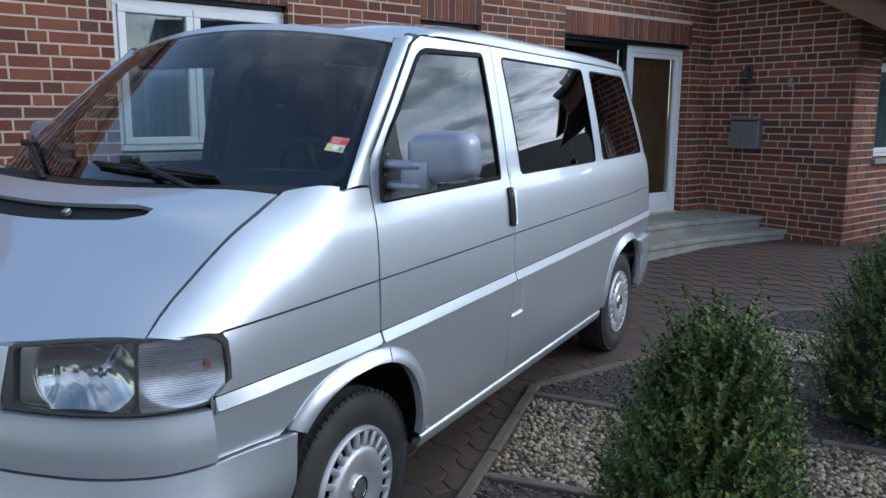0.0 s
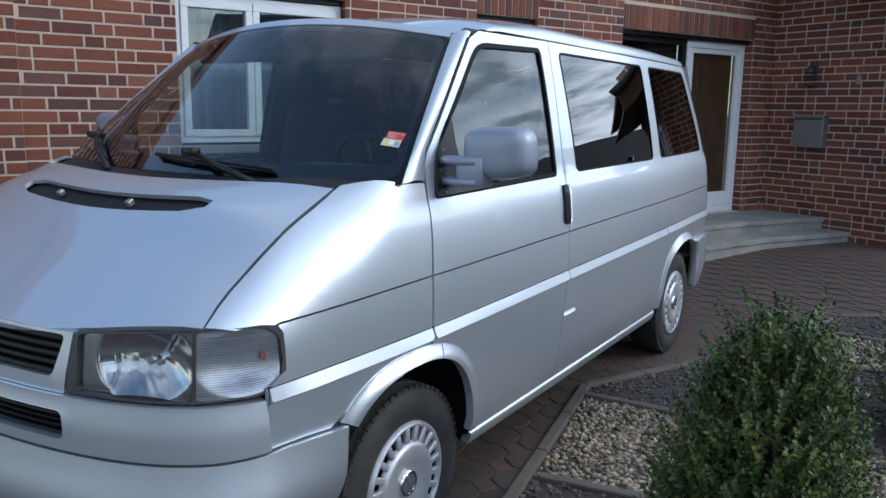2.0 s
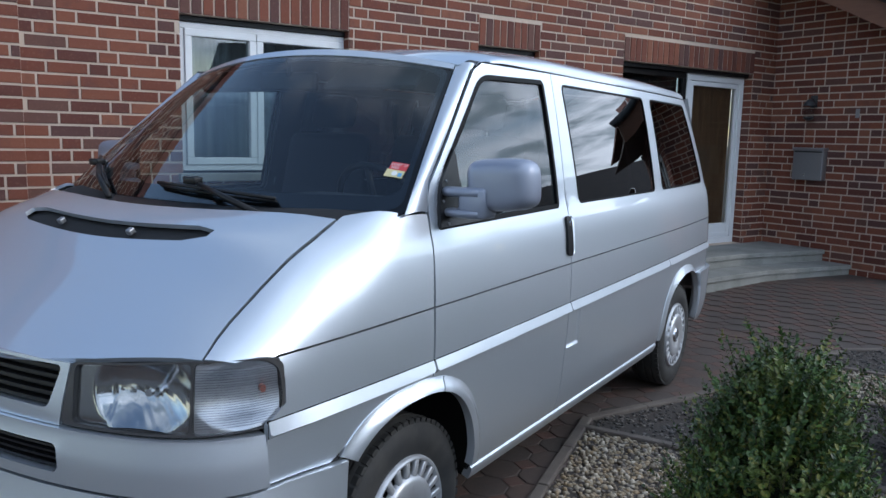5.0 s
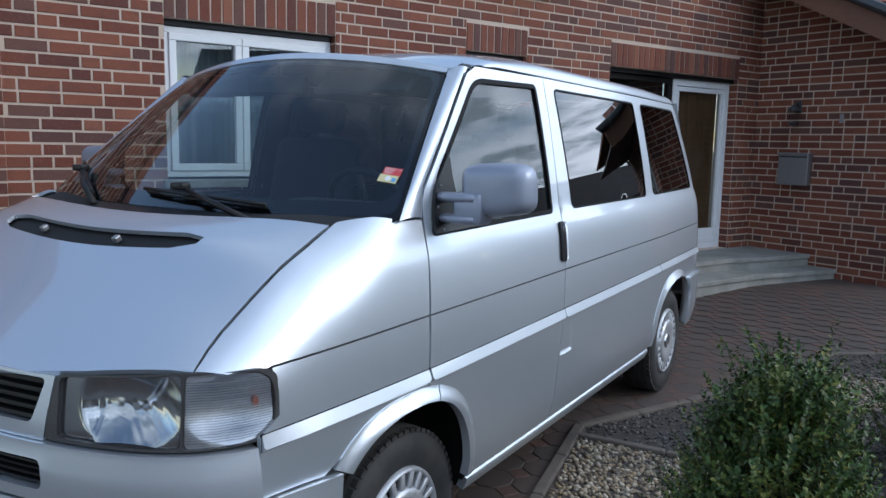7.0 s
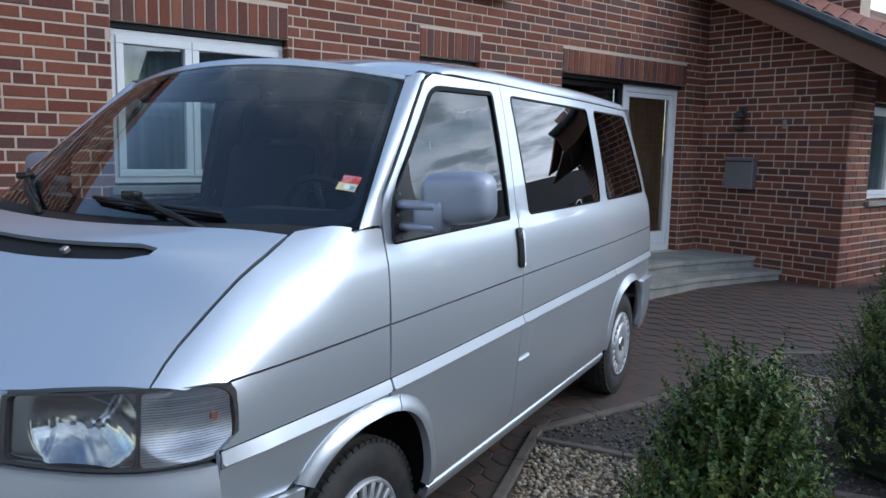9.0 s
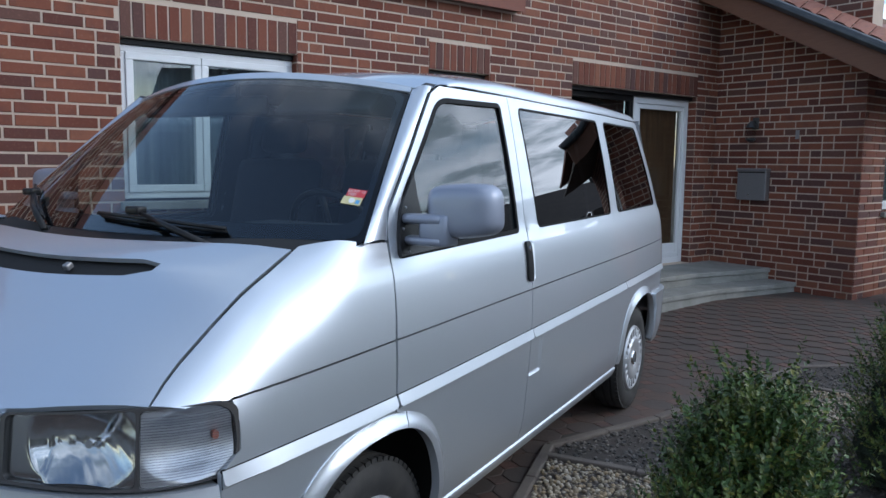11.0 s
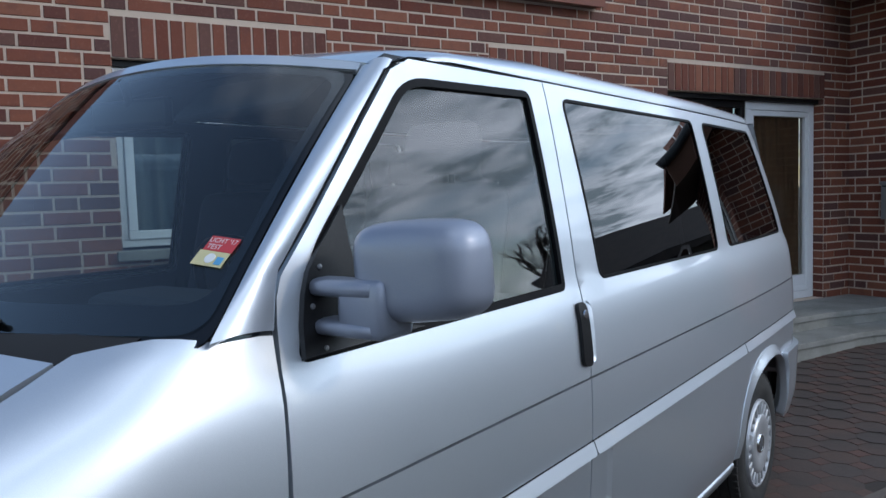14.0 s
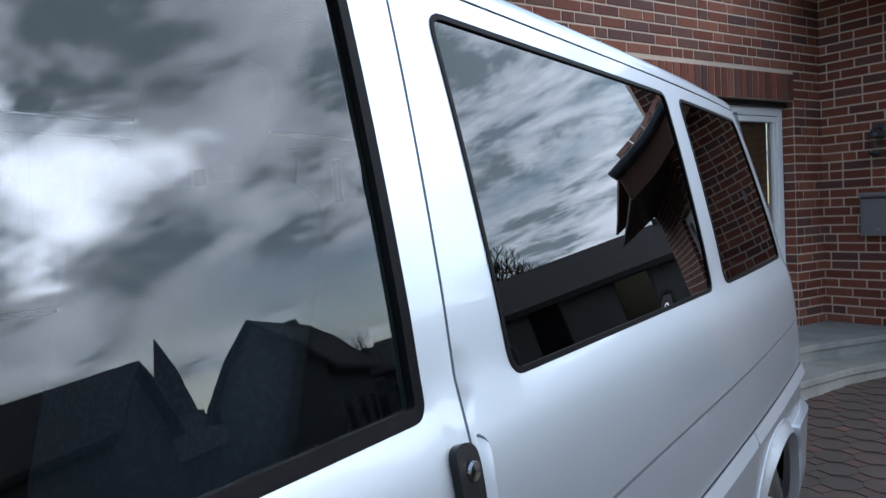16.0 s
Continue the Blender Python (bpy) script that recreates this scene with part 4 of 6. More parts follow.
sig = Mat("signal_reflector", (0.62, 0.62, 0.64), 0.30, 0.85)
sig.blend(sig.noise(40, 3), (0.45, 0.45, 0.47), 0.5, 0.4, 0.7)
SIGNAL = sig.m
RIB = glass_mat("rib_plastic", (0.80, 0.81, 0.83), 0.16)
LAMP_GREY = Mat("lamp_edge_grey", (0.055, 0.052, 0.052), 0.42).m


def van_top(van):
    """Roof, windscreen, wipers, mirror inside."""
    loop = [(0.5 - 0.095 * (1 - min(1.0, (roof_at(k / 20, 0.6)[0] / 0.69) ** 2)) - 0.004, k / 20) for k in range(0, 41)]
    loop = loop + [(3.52, 2.0), (3.60, 1.6), (3.63, 1.0), (3.60, 0.4), (3.52, 0.0)]
    panel("roof", [loop], [], lambda y, a: roof_at(a, y), PAINT, van, 0.05, 0.014)
    panel("headlining", [[(0.62, 0.08), (3.5, 0.08), (3.5, 1.92), (0.62, 1.92)]], [], lambda y, a: roof_at(a, y), TRIM, van, 0.09, 0.0, -0.03)
    # pane with its black border
    pane_l = rounded([(-0.985, 0.005), (0.985, 0.005), (0.985, 0.955), (-0.985, 0.955)], 0.07)
    pane = panel("windscreen", [pane_l], [], windscreen_at, GLASS_WIND, van, 0.07, 0.0, 0.004)
    panel("black_border", [rounded([(-1.0, -0.03), (1.0, -0.03), (1.0, 0.975), (-1.0, 0.975)], 0.06)], [rounded([(-0.965, 0.085), (0.965, 0.085), (0.955, 0.925), (-0.955, 0.925)], 0.08)], windscreen_at, FRIT, pane, 0.06, 0.004, 0.001)
    # painted brow over the pane
    panel("roof_brow", [rounded([(-1.0, 0.962), (-0.9, 0.958), (0.9, 0.958), (1.0, 0.962), (1.0, 1.004), (-1.0, 1.004)], 0.01)], [], windscreen_at, PAINT, van, 0.03, 0.012, 0.007)
    # cowl under the wipers
    bm = bmesh.new()
    n = 24
    for k in range(n + 1):
        a = -1 + 2 * k / n
        p, q = windscreen_at(a * 0.99, 0.03), Vector((0.86 * a, -0.03 - 0.30 * (1 - a * a), 1.285 + 0.004 * (1 - a * a)))
        bm.verts.new(p + Vector((0, 0, -0.012)))
        bm.verts.new(q)
    bm.verts.ensure_lookup_table()
    for k in range(n):
        bm.faces.new([bm.verts[i] for i in (2 * k, 2 * k + 1, 2 * k + 3, 2 * k + 2)])
    part("cowl", bm, PLASTIC, van)
    # wipers
    def on_glass(a, b, up=0.02):
        h = 1e-2
        p = windscreen_at(a, b)
        nn = (windscreen_at(a + h, b) - p).cross(windscreen_at(a, b + h) - p).normalized()
        return p + nn * up
    for (pa, pb), (ea, eb), (t0, t1) in (((0.50, -0.06), (0.10, 0.085), ((0.52, 0.03), (-0.12, 0.075))), ((-0.36, -0.04), (-0.78, 0.14), ((-0.50, 0.03), (-0.90, 0.20)))):
        bm = tube(bmesh.new(), [on_glass(pa, pb, 0.03), on_glass((pa + ea) / 2, (pb + eb) / 2, 0.045), on_glass(ea, eb, 0.032)], [0.012, 0.010, 0.007], 8)
        box(bm, (-0.03, -0.02, -0.012), (0.03, 0.02, 0.014), 0.006, Matrix.Translation(on_glass(ea, eb, 0.036)))
        tube(bm, [on_glass(t0[0] + (t1[0] - t0[0]) * k / 6, t0[1] + (t1[1] - t0[1]) * k / 6, 0.022 + 0.008 * math.sin(math.pi * k / 6)) for k in range(7)], 0.007, 6)
        tube(bm, [on_glass(t0[0] + (t1[0] - t0[0]) * k / 6, t0[1] + (t1[1] - t0[1]) * k / 6, 0.008) for k in range(7)], 0.004, 6)
        part("wiper", bm, PLASTIC, van, smooth=True)
    # mirror on the pane and its dark shade band
    bm = boxed((-0.13, -0.02, -0.04), (0.13, 0.02, 0.04), 0.015, Matrix.Translation(windscreen_at(0.0, 0.84) + Vector((-0.04, 0.10, -0.03))) @ Matrix.Rotation(0.25, 4, "Z"))
    tube(bm, [windscreen_at(0.0, 0.93), windscreen_at(0.0, 0.84) + Vector((-0.04, 0.10, -0.02))], 0.012, 8)
    part("rear_view_mirror", bm, PLASTIC, van)
    for a in (-0.5, 0.5):
        bm = boxed((-0.22, -0.012, -0.07), (0.22, 0.012, 0.07), 0.008, Matrix.Translation(windscreen_at(a, 0.9) + Vector((0, 0.10, -0.035))) @ Matrix.Rotation(radians(-52), 4, "X"))
        part("sun_visor", bm, TRIM, van)


FRIT = Mat("black_border", (0.006, 0.006, 0.007), 0.12).m


def sticker(van):
    """Round-cornered test badge on the inside of the windscreen."""
    p = windscreen_at(0.925, 0.225)
    h = 1e-2
    ex = (windscreen_at(0.925 + h, 0.225) - p).normalized()
    ey = (windscreen_at(0.925, 0.225 + h) - p)
    ey = (ey - ex * ey.dot(ex)).normalized()
    ez = ex.cross(ey)
    m = Matrix((ex, ey, ez)).transposed().to_4x4()
    m.translation = p + ez * 0.006
    m = m @ Matrix.Rotation(radians(-9), 4, "Z") @ Matrix.Diagonal((0.74, 0.80, 1, 1))
    bm = boxed((-0.040, 0.005, 0), (0.040, 0.045, 0.001))
    bmesh.ops.transform(bm, matrix=m, verts=bm.verts)
    st = part("sticker", bm, STICK_RED, van, "red and cream windscreen test sticker")
    bm = boxed((-0.046, -0.036, 0), (0.038, 0.004, 0.001))
    bmesh.ops.transform(bm, matrix=m, verts=bm.verts)
    part("sticker_lower", bm, STICK_CREAM, st)
    bm = lathe([(0.0022, 0.0001), (0.0022, 0.013), (0.0, 0.013)], 20, None, "Z")
    bmesh.ops.transform(bm, matrix=m @ Matrix.Translation((-0.004, -0.016, 0)), verts=bm.verts)
    part("dial", bm, WHITE, st)
    bm = boxed((0.014, -0.030, 0), (0.032, -0.010, 0.002))
    bmesh.ops.transform(bm, matrix=m, verts=bm.verts)
    part("blue_mark", bm, STICK_BLUE, st)
    for text, y in (("LICHT '17", 0.027), ("TEST", 0.009)):
        c = bpy.data.curves.new("lettering", "FONT")
        c.body, c.size, c.align_x = text, 0.018, "CENTER"
        o = new("lettering", c)
        c.materials.append(WHITE)
        o.parent = st
        o.matrix_world = m @ Matrix.Translation((0 if y > 0.02 else -0.014, y, 0.002))


def door_mirror(van, flip):
    """A large square mirror head on two arms, on a black triangle."""
    def put(bm):
        if flip:
            bmesh.ops.transform(bm, matrix=Matrix.Translation((0.055, 0.02, 0.015)) @ Matrix.Diagonal((-1, 1, 1, 1)), verts=bm.verts)
            bmesh.ops.reverse_faces(bm, faces=bm.faces)
        return bm
    tri = [(0.122, 1.256), (0.44, 1.262), (0.33, 1.285), (0.285, 1.34), (0.272, 1.42), (0.270, 1.508), (0.254, 1.492), (0.190, 1.430), (0.162, 1.398), (0.145, 1.362), (0.131, 1.310)]
    plate = panel("mirror_plate", [tri], [], on_side, PLASTIC, van, 0.03, 0.012, 0.012, flip)
    for y, z in ((0.188, 1.406), (0.158, 1.342), (0.172, 1.270)):
        bm = lathe([(0.0, 0.0052), (0.003, 0.0045), (0.004, 0.0005)], 12)
        bmesh.ops.transform(bm, matrix=Matrix.Translation((side_x(y, z) + 0.012, y, z)), verts=bm.verts)
        part("screw", put(bm), STEEL, plate)
    # head: a rounded block, wider at its outer end, its face towards the rear
    bm = bmesh.new()
    nu, nv = 40, 22
    rows = []
    cx, cy, cz = 1.048, 0.250, 1.401
    for i in range(nv + 1):
        ph = -math.pi / 2 + math.pi * i / nv
        row = []
        for j in range(nu):
            th = 2 * math.pi * j / nu
            def sp(v, e):
                return math.copysign(abs(v) ** e, v)
            x = 0.116 * sp(math.cos(ph), 0.42) * sp(math.cos(th), 0.45)
            z = 0.084 * sp(math.cos(ph), 0.42) * sp(math.sin(th), 0.45)
            y = 0.070 * sp(math.sin(ph), 0.75)
            taper = 1 + 0.07 * (x / 0.122) if z > 0 else 1 - 0.12 * (x / 0.122)
            # nose side is rounder than the glass side
            y = y * (1.0 if y < 0 else 0.55)
            row.append(bm.verts.new((cx + x - 0.05 * z, cy + y + 0.10 * x, cz + z * taper * (1 - 0.05 * max(0, x) / 0.12))))
        rows.append(row)
    for r, s in zip(rows, rows[1:]):
        for j in range(nu):
            bm.faces.new((r[j], r[(j + 1) % nu], s[(j + 1) % nu], s[j]))
    bmesh.ops.remove_doubles(bm, verts=bm.verts, dist=1e-5)
    head = part("door_mirror", put(bm), MIRROR_PAINT, van, "scuffed silver door mirror on two arms", True)
    bm = boxed((cx - 0.092, cy + 0.020, cz - 0.062), (cx + 0.092, cy + 0.040, cz + 0.062), 0.012)
    part("mirror_glass", put(bm), CHROME, head)
    # two arms and the cover where they join the head
    for z, thick in ((1.373, 0.0165), (1.306, 0.0150)):
        bm = bmesh.new()
        pts = [(0.866, 0.192, z), (0.870, 0.192, z), (0.90, 0.192, z), (0.945, 0.193, z), (0.998, 0.196, z), (1.004, 0.198, z)]
        rings = []
        for k, p in enumerate(pts):
            rr = []
            for j in range(14):
                th = 2 * math.pi * j / 14
                rr.append(bm.verts.new((p[0], p[1] + (0.026 if k in (0, 5) else 0.036) * math.copysign(abs(math.cos(th)) ** 0.7, math.cos(th)), p[2] + thick * (0.75 if k in (0, 5) else 1.0) * math.copysign(abs(math.sin(th)) ** 0.7, math.sin(th)))))
            rings.append(rr)
        for r, s in zip(rings, rings[1:]):
            for j in range(14):
                bm.faces.new((r[j], r[(j + 1) % 14], s[(j + 1) % 14], s[j]))
        bm.faces.new(rings[0])
        bm.faces.new(rings[-1])
        part("arm", put(bm), MIRROR_PAINT, head, "", True)
    bm = boxed((0.922, 0.164, 1.292), (1.022, 0.250, 1.390), 0.012)
    part("arm_cover", put(bm), MIRROR_PAINT, head, "", True)


def door_handle(van, flip):
    """A black upright grip in a painted recess."""
    def put(bm):
        if flip:
            bmesh.ops.transform(bm, matrix=Matrix.Diagonal((-1, 1, 1, 1)), verts=bm.verts)
            bmesh.ops.reverse_faces(bm, faces=bm.faces)
        return bm
    grip = panel("door_handle", [rounded([(1.048, 1.066), (1.100, 1.058), (1.108, 1.224), (1.062, 1.230)], 0.024)], [], on_side, PLASTIC, van, 0.012, 0.03, 0.011, flip, "black upright door handle")
    cup = panel("handle_cup", [HANDLE_CUP], [], lambda y, z: (side_x(y, z) - 0.014 * smooth((1.140 + 0.08 * (z - 1.066) - y) / 0.020) * smooth((z - 1.062) / 0.02), y, z), PAINT, van, 0.006, 0.0, 0.0, flip)
    bm = lathe([(0.0, 0.0125), (0.004, 0.0115), (0.005, 0.0005)], 16)
    bmesh.ops.transform(bm, matrix=Matrix.Translation((side_x(1.088, 1.19) + 0.010, 1.086, 1.198)), verts=bm.verts)
    part("lock", put(bm), CHROME, grip)


def cabin(van):
    """Dashboard, wheel, seats, floor and bulkheads inside."""
    bm = boxed((-0.86, -0.60, 0.80), (0.86, 3.60, 0.84))
    part("cabin_floor", bm, DARK, van)
    bm = boxed((-0.58, -0.80, 0.24), (0.58, 3.70, 0.80), 0.03)
    part("underbody", bm, DARK, van)
    for y0, y1 in ((0.42, 2.44),):
        for s in (1, -1):
            part("floor_pan", boxed((s * 0.58, y0, 0.30), (s * 0.84, y1, 0.80)), DARK, van)
    for s in (1, -1):
        part("rear_pan", boxed((s * 0.58, 3.34, 0.40), (s * 0.62, 3.70, 0.80)), DARK, van)
    bm = bmesh.new()
    prof = [(-0.16, 1.262), (0.10, 1.275), (0.26, 1.255), (0.34, 1.20), (0.33, 1.05), (0.20, 0.85), (-0.20, 0.85)]
    rows = [[bm.verts.new((x, y - 0.02 * (1 - (x / 0.85) ** 2), z)) for y, z in prof] for x in (-0.845, -0.5, -0.2, 0.2, 0.5, 0.845)]
    for r, s in zip(rows, rows[1:]):
        for k in range(len(prof) - 1):
            bm.faces.new((r[k], r[k + 1], s[k + 1], s[k]))
    part("dashboard", bm, DASH, van, "", True)
    part("binnacle", boxed((0.22, 0.10, 1.25), (0.62, 0.30, 1.335), 0.03), TRIM, van)
    for x in (0.78, -0.78):
        bm = boxed((x - 0.035, -0.02, 1.275), (x + 0.035, 0.06, 1.290), 0.006)
        part("dash_vent", bm, TRIM, van)
    bm = bmesh.new()
    m = Matrix.Translation((0.42, 0.42, 1.27)) @ Matrix.Rotation(radians(-62), 4, "X")
    pts = [(0.19 * math.cos(k * math.pi / 16), 0.19 * math.sin(k * math.pi / 16), 0) for k in range(33)]
    tube(bm, pts, 0.014, 8)
    for a in (0.2, math.pi - 0.2, -math.pi / 2):
        tube(bm, [(0, 0, -0.03), (0.19 * math.cos(a), 0.19 * math.sin(a), 0)], 0.013, 6)
    box(bm, (-0.06, -0.06, -0.05), (0.06, 0.06, -0.015), 0.015)
    bmesh.ops.transform(bm, matrix=m, verts=bm.verts)
    part("steering_wheel", bm, PLASTIC, van, "", True)
    for x, y in ((0.43, 0.95), (-0.43, 0.95)):
        seat(van, x, y)
    for y in (2.0, 2.95):
        for x in (-0.55, 0.0, 0.5):
            seat(van, x, y, 0.24)
    bm = boxed((-0.80, 3.62, 0.5), (0.80, 3.68, 1.25), 0.03)
    part("tailgate", bm, PAINT, van)
    bm = bmesh.new()
    vs = [bm.verts.new(p) for p in ((-0.78, 3.64, 1.25), (0.78, 3.64, 1.25), (0.68, 3.53, 1.85), (-0.68, 3.53, 1.85))]
    bm.faces.new(vs)
    part("rear_window", bm, GLASS_SIDE, van)
    # bumper across the back
    part("rear_bumper", boxed((-0.72, 3.70, 0.38), (0.72, 3.86, 0.68), 0.04), PAINT, van)


def belts(van):
    """Seat belts that hang beside the rear seats."""
    for s in (1, -1):
        for y in (2.02, 2.72):
            bm = bmesh.new()
            pts = [(s * 0.742, y, 1.74), (s * 0.765, y + 0.03, 1.60), (s * 0.79, y + 0.10, 1.42), (s * 0.80, y + 0.16, 1.22), (s * 0.78, y + 0.17, 1.05)]
            for k in (0, 1):
                for p in pts:
                    bm.verts.new((p[0] - s * 0.012, p[1] + 0.046 * k, p[2] + 0.01 * k))
            bm.verts.ensure_lookup_table()
            for i in range(len(pts) - 1):
                bm.faces.new([bm.verts[j] for j in (i, i + 1, i + 1 + len(pts), i + len(pts))])
            bmesh.ops.solidify(bm, geom=bm.faces[:], thickness=0.002)
            part("seat_belt", bm, BELT, van)


BELT = Mat("belt_grey", (0.15, 0.15, 0.16), 0.8).m


def seat(van, x, y, half=0.25):
    bm = boxed((x - half, y - 0.42, 0.98), (x + half, y + 0.08, 1.10), 0.05)
    s = part("seat", bm, CLOTH, van, "dark cloth seat", True)
    lean = Matrix.Translation((x, y + 0.02, 1.05)) @ Matrix.Rotation(radians(-14), 4, "X")
    part("backrest", boxed((-half, -0.055, 0.0), (half, 0.055, 0.52), 0.05, lean), CLOTH, s, "", True)
    part("headrest", boxed((-0.13, -0.045, 0.55), (0.13, 0.045, 0.71), 0.04, lean), CLOTH, s, "", True)
    part("seat_base", boxed((x - half + 0.03, y - 0.38, 0.84), (x + half - 0.03, y + 0.05, 0.98), 0.02), TRIM, s)


van = thing("van", "silver passenger van with grey slotted wheel trims, parked on brown pavers", "van")
for flip in (False, True):
    van_side(van, flip)
    door_mirror(van, flip)
    door_handle(van, flip)
face(van)
van_top(van)
sticker(van)
cabin(van)
belts(van)
for y in (-0.012, 2.92):
    for s in (1, -1):
        wheel(van, 0.875 * s, y, s)

# ---- house ----
TURN_H = radians(23)
U, V = Vector((-math.sin(TURN_H), -math.cos(TURN_H), 0)), Vector((math.cos(TURN_H), -math.sin(TURN_H), 0))
HOUSE = Matrix((U, V, Vector((0, 0, 1)))).transposed().to_4x4()
HOUSE.translation = Vector((0.39, 8.17, 0))
COURSE, JOINT = 0.0815, 0.012
rng = random.Random(7)


def ground_z(x, y):
    return 0.12 * smooth((y - 3.4) / 4.0)


def house_mesh(verts, faces, name, material, parent=None, label="", smoothed=False):
    return piece(name, mesh_of([HOUSE @ Vector(v) for v in verts], faces, name, smoothed), material, parent, label)


def house_part(name, bm, material, parent=None, label=""):
    bmesh.ops.transform(bm, matrix=HOUSE, verts=bm.verts)
    return part(name, bm, material, parent, label)


def courses(length, z0, z1, openings):
    """Rows of bricks in a wild bond: (start, end, foot, head), cut at the openings."""
    out = []
    i = 0
    z = z0
    while z < z1:
        s = -rng.choice((0.0, 0.06, 0.126, 0.19))
        run = 0
        while s < length:
            n = 0.115 if (run >= 2 and rng.random() < 0.6) or rng.random() < 0.12 else 0.24
            run = 0 if n < 0.2 else run + 1
            a, b = max(0.0, s), min(length, s + n)
            s += n + JOINT
            bits = [(a, b)]
            for o0, o1, p0, p1 in openings:
                if z + COURSE * 0.5 > p0 and z + COURSE * 0.5 < p1:
                    bits = [q for x, y in bits for q in ((x, min(y, o0)), (max(x, o1), y)) if q[1] - q[0] > 0.02]
            out += [(x, y, z, z + COURSE - JOINT) for x, y in bits if y - x > 0.02]
        z += COURSE
        i += 1
    return out


def brick_box(at, a, b, z0, z1, proud, back=-0.004):
    """Corners and faces of a brick on a wall; at(s, out, z) gives the place."""
    e = 0.003
    j = [rng.uniform(-0.0015, 0.0015) for _ in range(3)]
    p = proud + j[0]
    v = [at(a, back, z0), at(b, back, z0), at(b, back, z1), at(a, back, z1),
         at(a + e, p, z0 + e + j[1]), at(b - e, p, z0 + e), at(b - e, p, z1 - e), at(a + e, p + j[2], z1 - e)]
    f = [(4, 5, 6, 7), (0, 1, 5, 4), (1, 2, 6, 5), (2, 3, 7, 6), (3, 0, 4, 7)]
    return v, f


LINTEL = 2.365
# openings: from, to, foot, head
WIN = (5.715, 7.035, 1.235, LINTEL)
SMALL = (3.725, 4.44, 1.60, LINTEL)
DOOR = (0.42, 2.605, 0.362, LINTEL)


def soldiers(at, o, wall):
    """Upright bricks over an opening, with mortar behind."""
    n = round((o[1] - o[0]) / 0.083)
    w = (o[1] - o[0]) / n
    verts, faces = [], []
    for k in range(n):
        v, f = brick_box(at, o[0] + k * w + 0.005, o[0] + (k + 1) * w - 0.005, o[3] + 0.002, o[3] + 0.236, 0.008)
        i0 = len(verts)
        verts += v
        faces += [tuple(i + i0 for i in q) for q in f]
    house_mesh(verts, faces, "lintel_bricks", BRICK_MANY, wall)["kind"] = "stuff"


def at_main(s, out, z):
    return (s, out, z)


def at_return(s, out, z):
    return (out, 1.77 - s, z)


def at_right(s, out, z):
    return (-s, 1.77 + out, z)


def build_wall(name, at, length, z0, z1, openings, label, near=None, soldier=True, cuts=()):
    """Bricks keep clear of the upright rows over the openings."""
    wall_open = list(openings) + list(cuts)
    cuts_s = sorted({0.0, length, *[q for o in wall_open for q in o[:2]]})
    cuts_z = sorted({z0, z1, *[q for o in wall_open for q in o[2:]]})
    bm = bmesh.new()
    for a, b in zip(cuts_s, cuts_s[1:]):
        for c, d in zip(cuts_z, cuts_z[1:]):
            if any(o[0] <= (a + b) / 2 <= o[1] and o[2] <= (c + d) / 2 <= o[3] for o in wall_open):
                continue
            vs = [bm.verts.new(at(s, o, z)) for o in (0, -0.24) for s, z in ((a, c), (b, c), (b, d), (a, d))]
            for f in ((0, 1, 2, 3), (7, 6, 5, 4), (0, 4, 5, 1), (1, 5, 6, 2), (2, 6, 7, 3), (3, 7, 4, 0)):
                bm.faces.new([vs[i] for i in f])
    bmesh.ops.remove_doubles(bm, verts=bm.verts, dist=1e-4)
    wall = house_part(name, bm, MORTAR)
    tagged(wall, label, "wall", kind="structure")
    verts, faces, singles = [], [], []
    keep = [(a, b, c, d + (0.24 if soldier else 0)) for a, b, c, d in wall_open]
    wall_open = list(openings)
    for a, b, c, d in courses(length, z0, z1, keep):
        v, f = brick_box(at, a, b, c, d, 0.006)
        if near and near[0] < (a + b) / 2 < near[1] and near[2] < c < near[3] and len(singles) < 290:
            singles.append((v, f))
        else:
            k = len(verts)
            verts += v
            faces += [tuple(i + k for i in q) for q in f]
    house_mesh(verts, faces, "bricks", BRICK_MANY, wall)["kind"] = "stuff"
    if soldier:
        for o in wall_open:
            soldiers(at, o, wall)
    # brick reveals at the sides of the openings
    for o in wall_open:
        rv, rf = [], []
        z = z0
        while z < o[3]:
            if z + COURSE * 0.5 > o[2]:
                for s, sign in ((o[0], 1), (o[1], -1)):
                    e = [at(s, -0.005, z), at(s, -0.115, z), at(s, -0.115, z + COURSE - JOINT), at(s, -0.005, z + COURSE - JOINT)]
                    g = [at(s + sign * 0.005, -0.008, z + 0.003), at(s + sign * 0.005, -0.112, z + 0.003), at(s + sign * 0.005, -0.112, z + COURSE - JOINT - 0.003), at(s + sign * 0.005, -0.008, z + COURSE - JOINT - 0.003)]
                    k = len(rv)
                    rv += e + g
                    rf += [(k + 4, k + 5, k + 6, k + 7), (k, k + 1, k + 5, k + 4), (k + 1, k + 2, k + 6, k + 5), (k + 2, k + 3, k + 7, k + 6), (k + 3, k, k + 4, k + 7)]
            z += COURSE
        house_mesh(rv, rf, "reveal_bricks", BRICK_MANY, wall)["kind"] = "stuff"
    return wall, singles


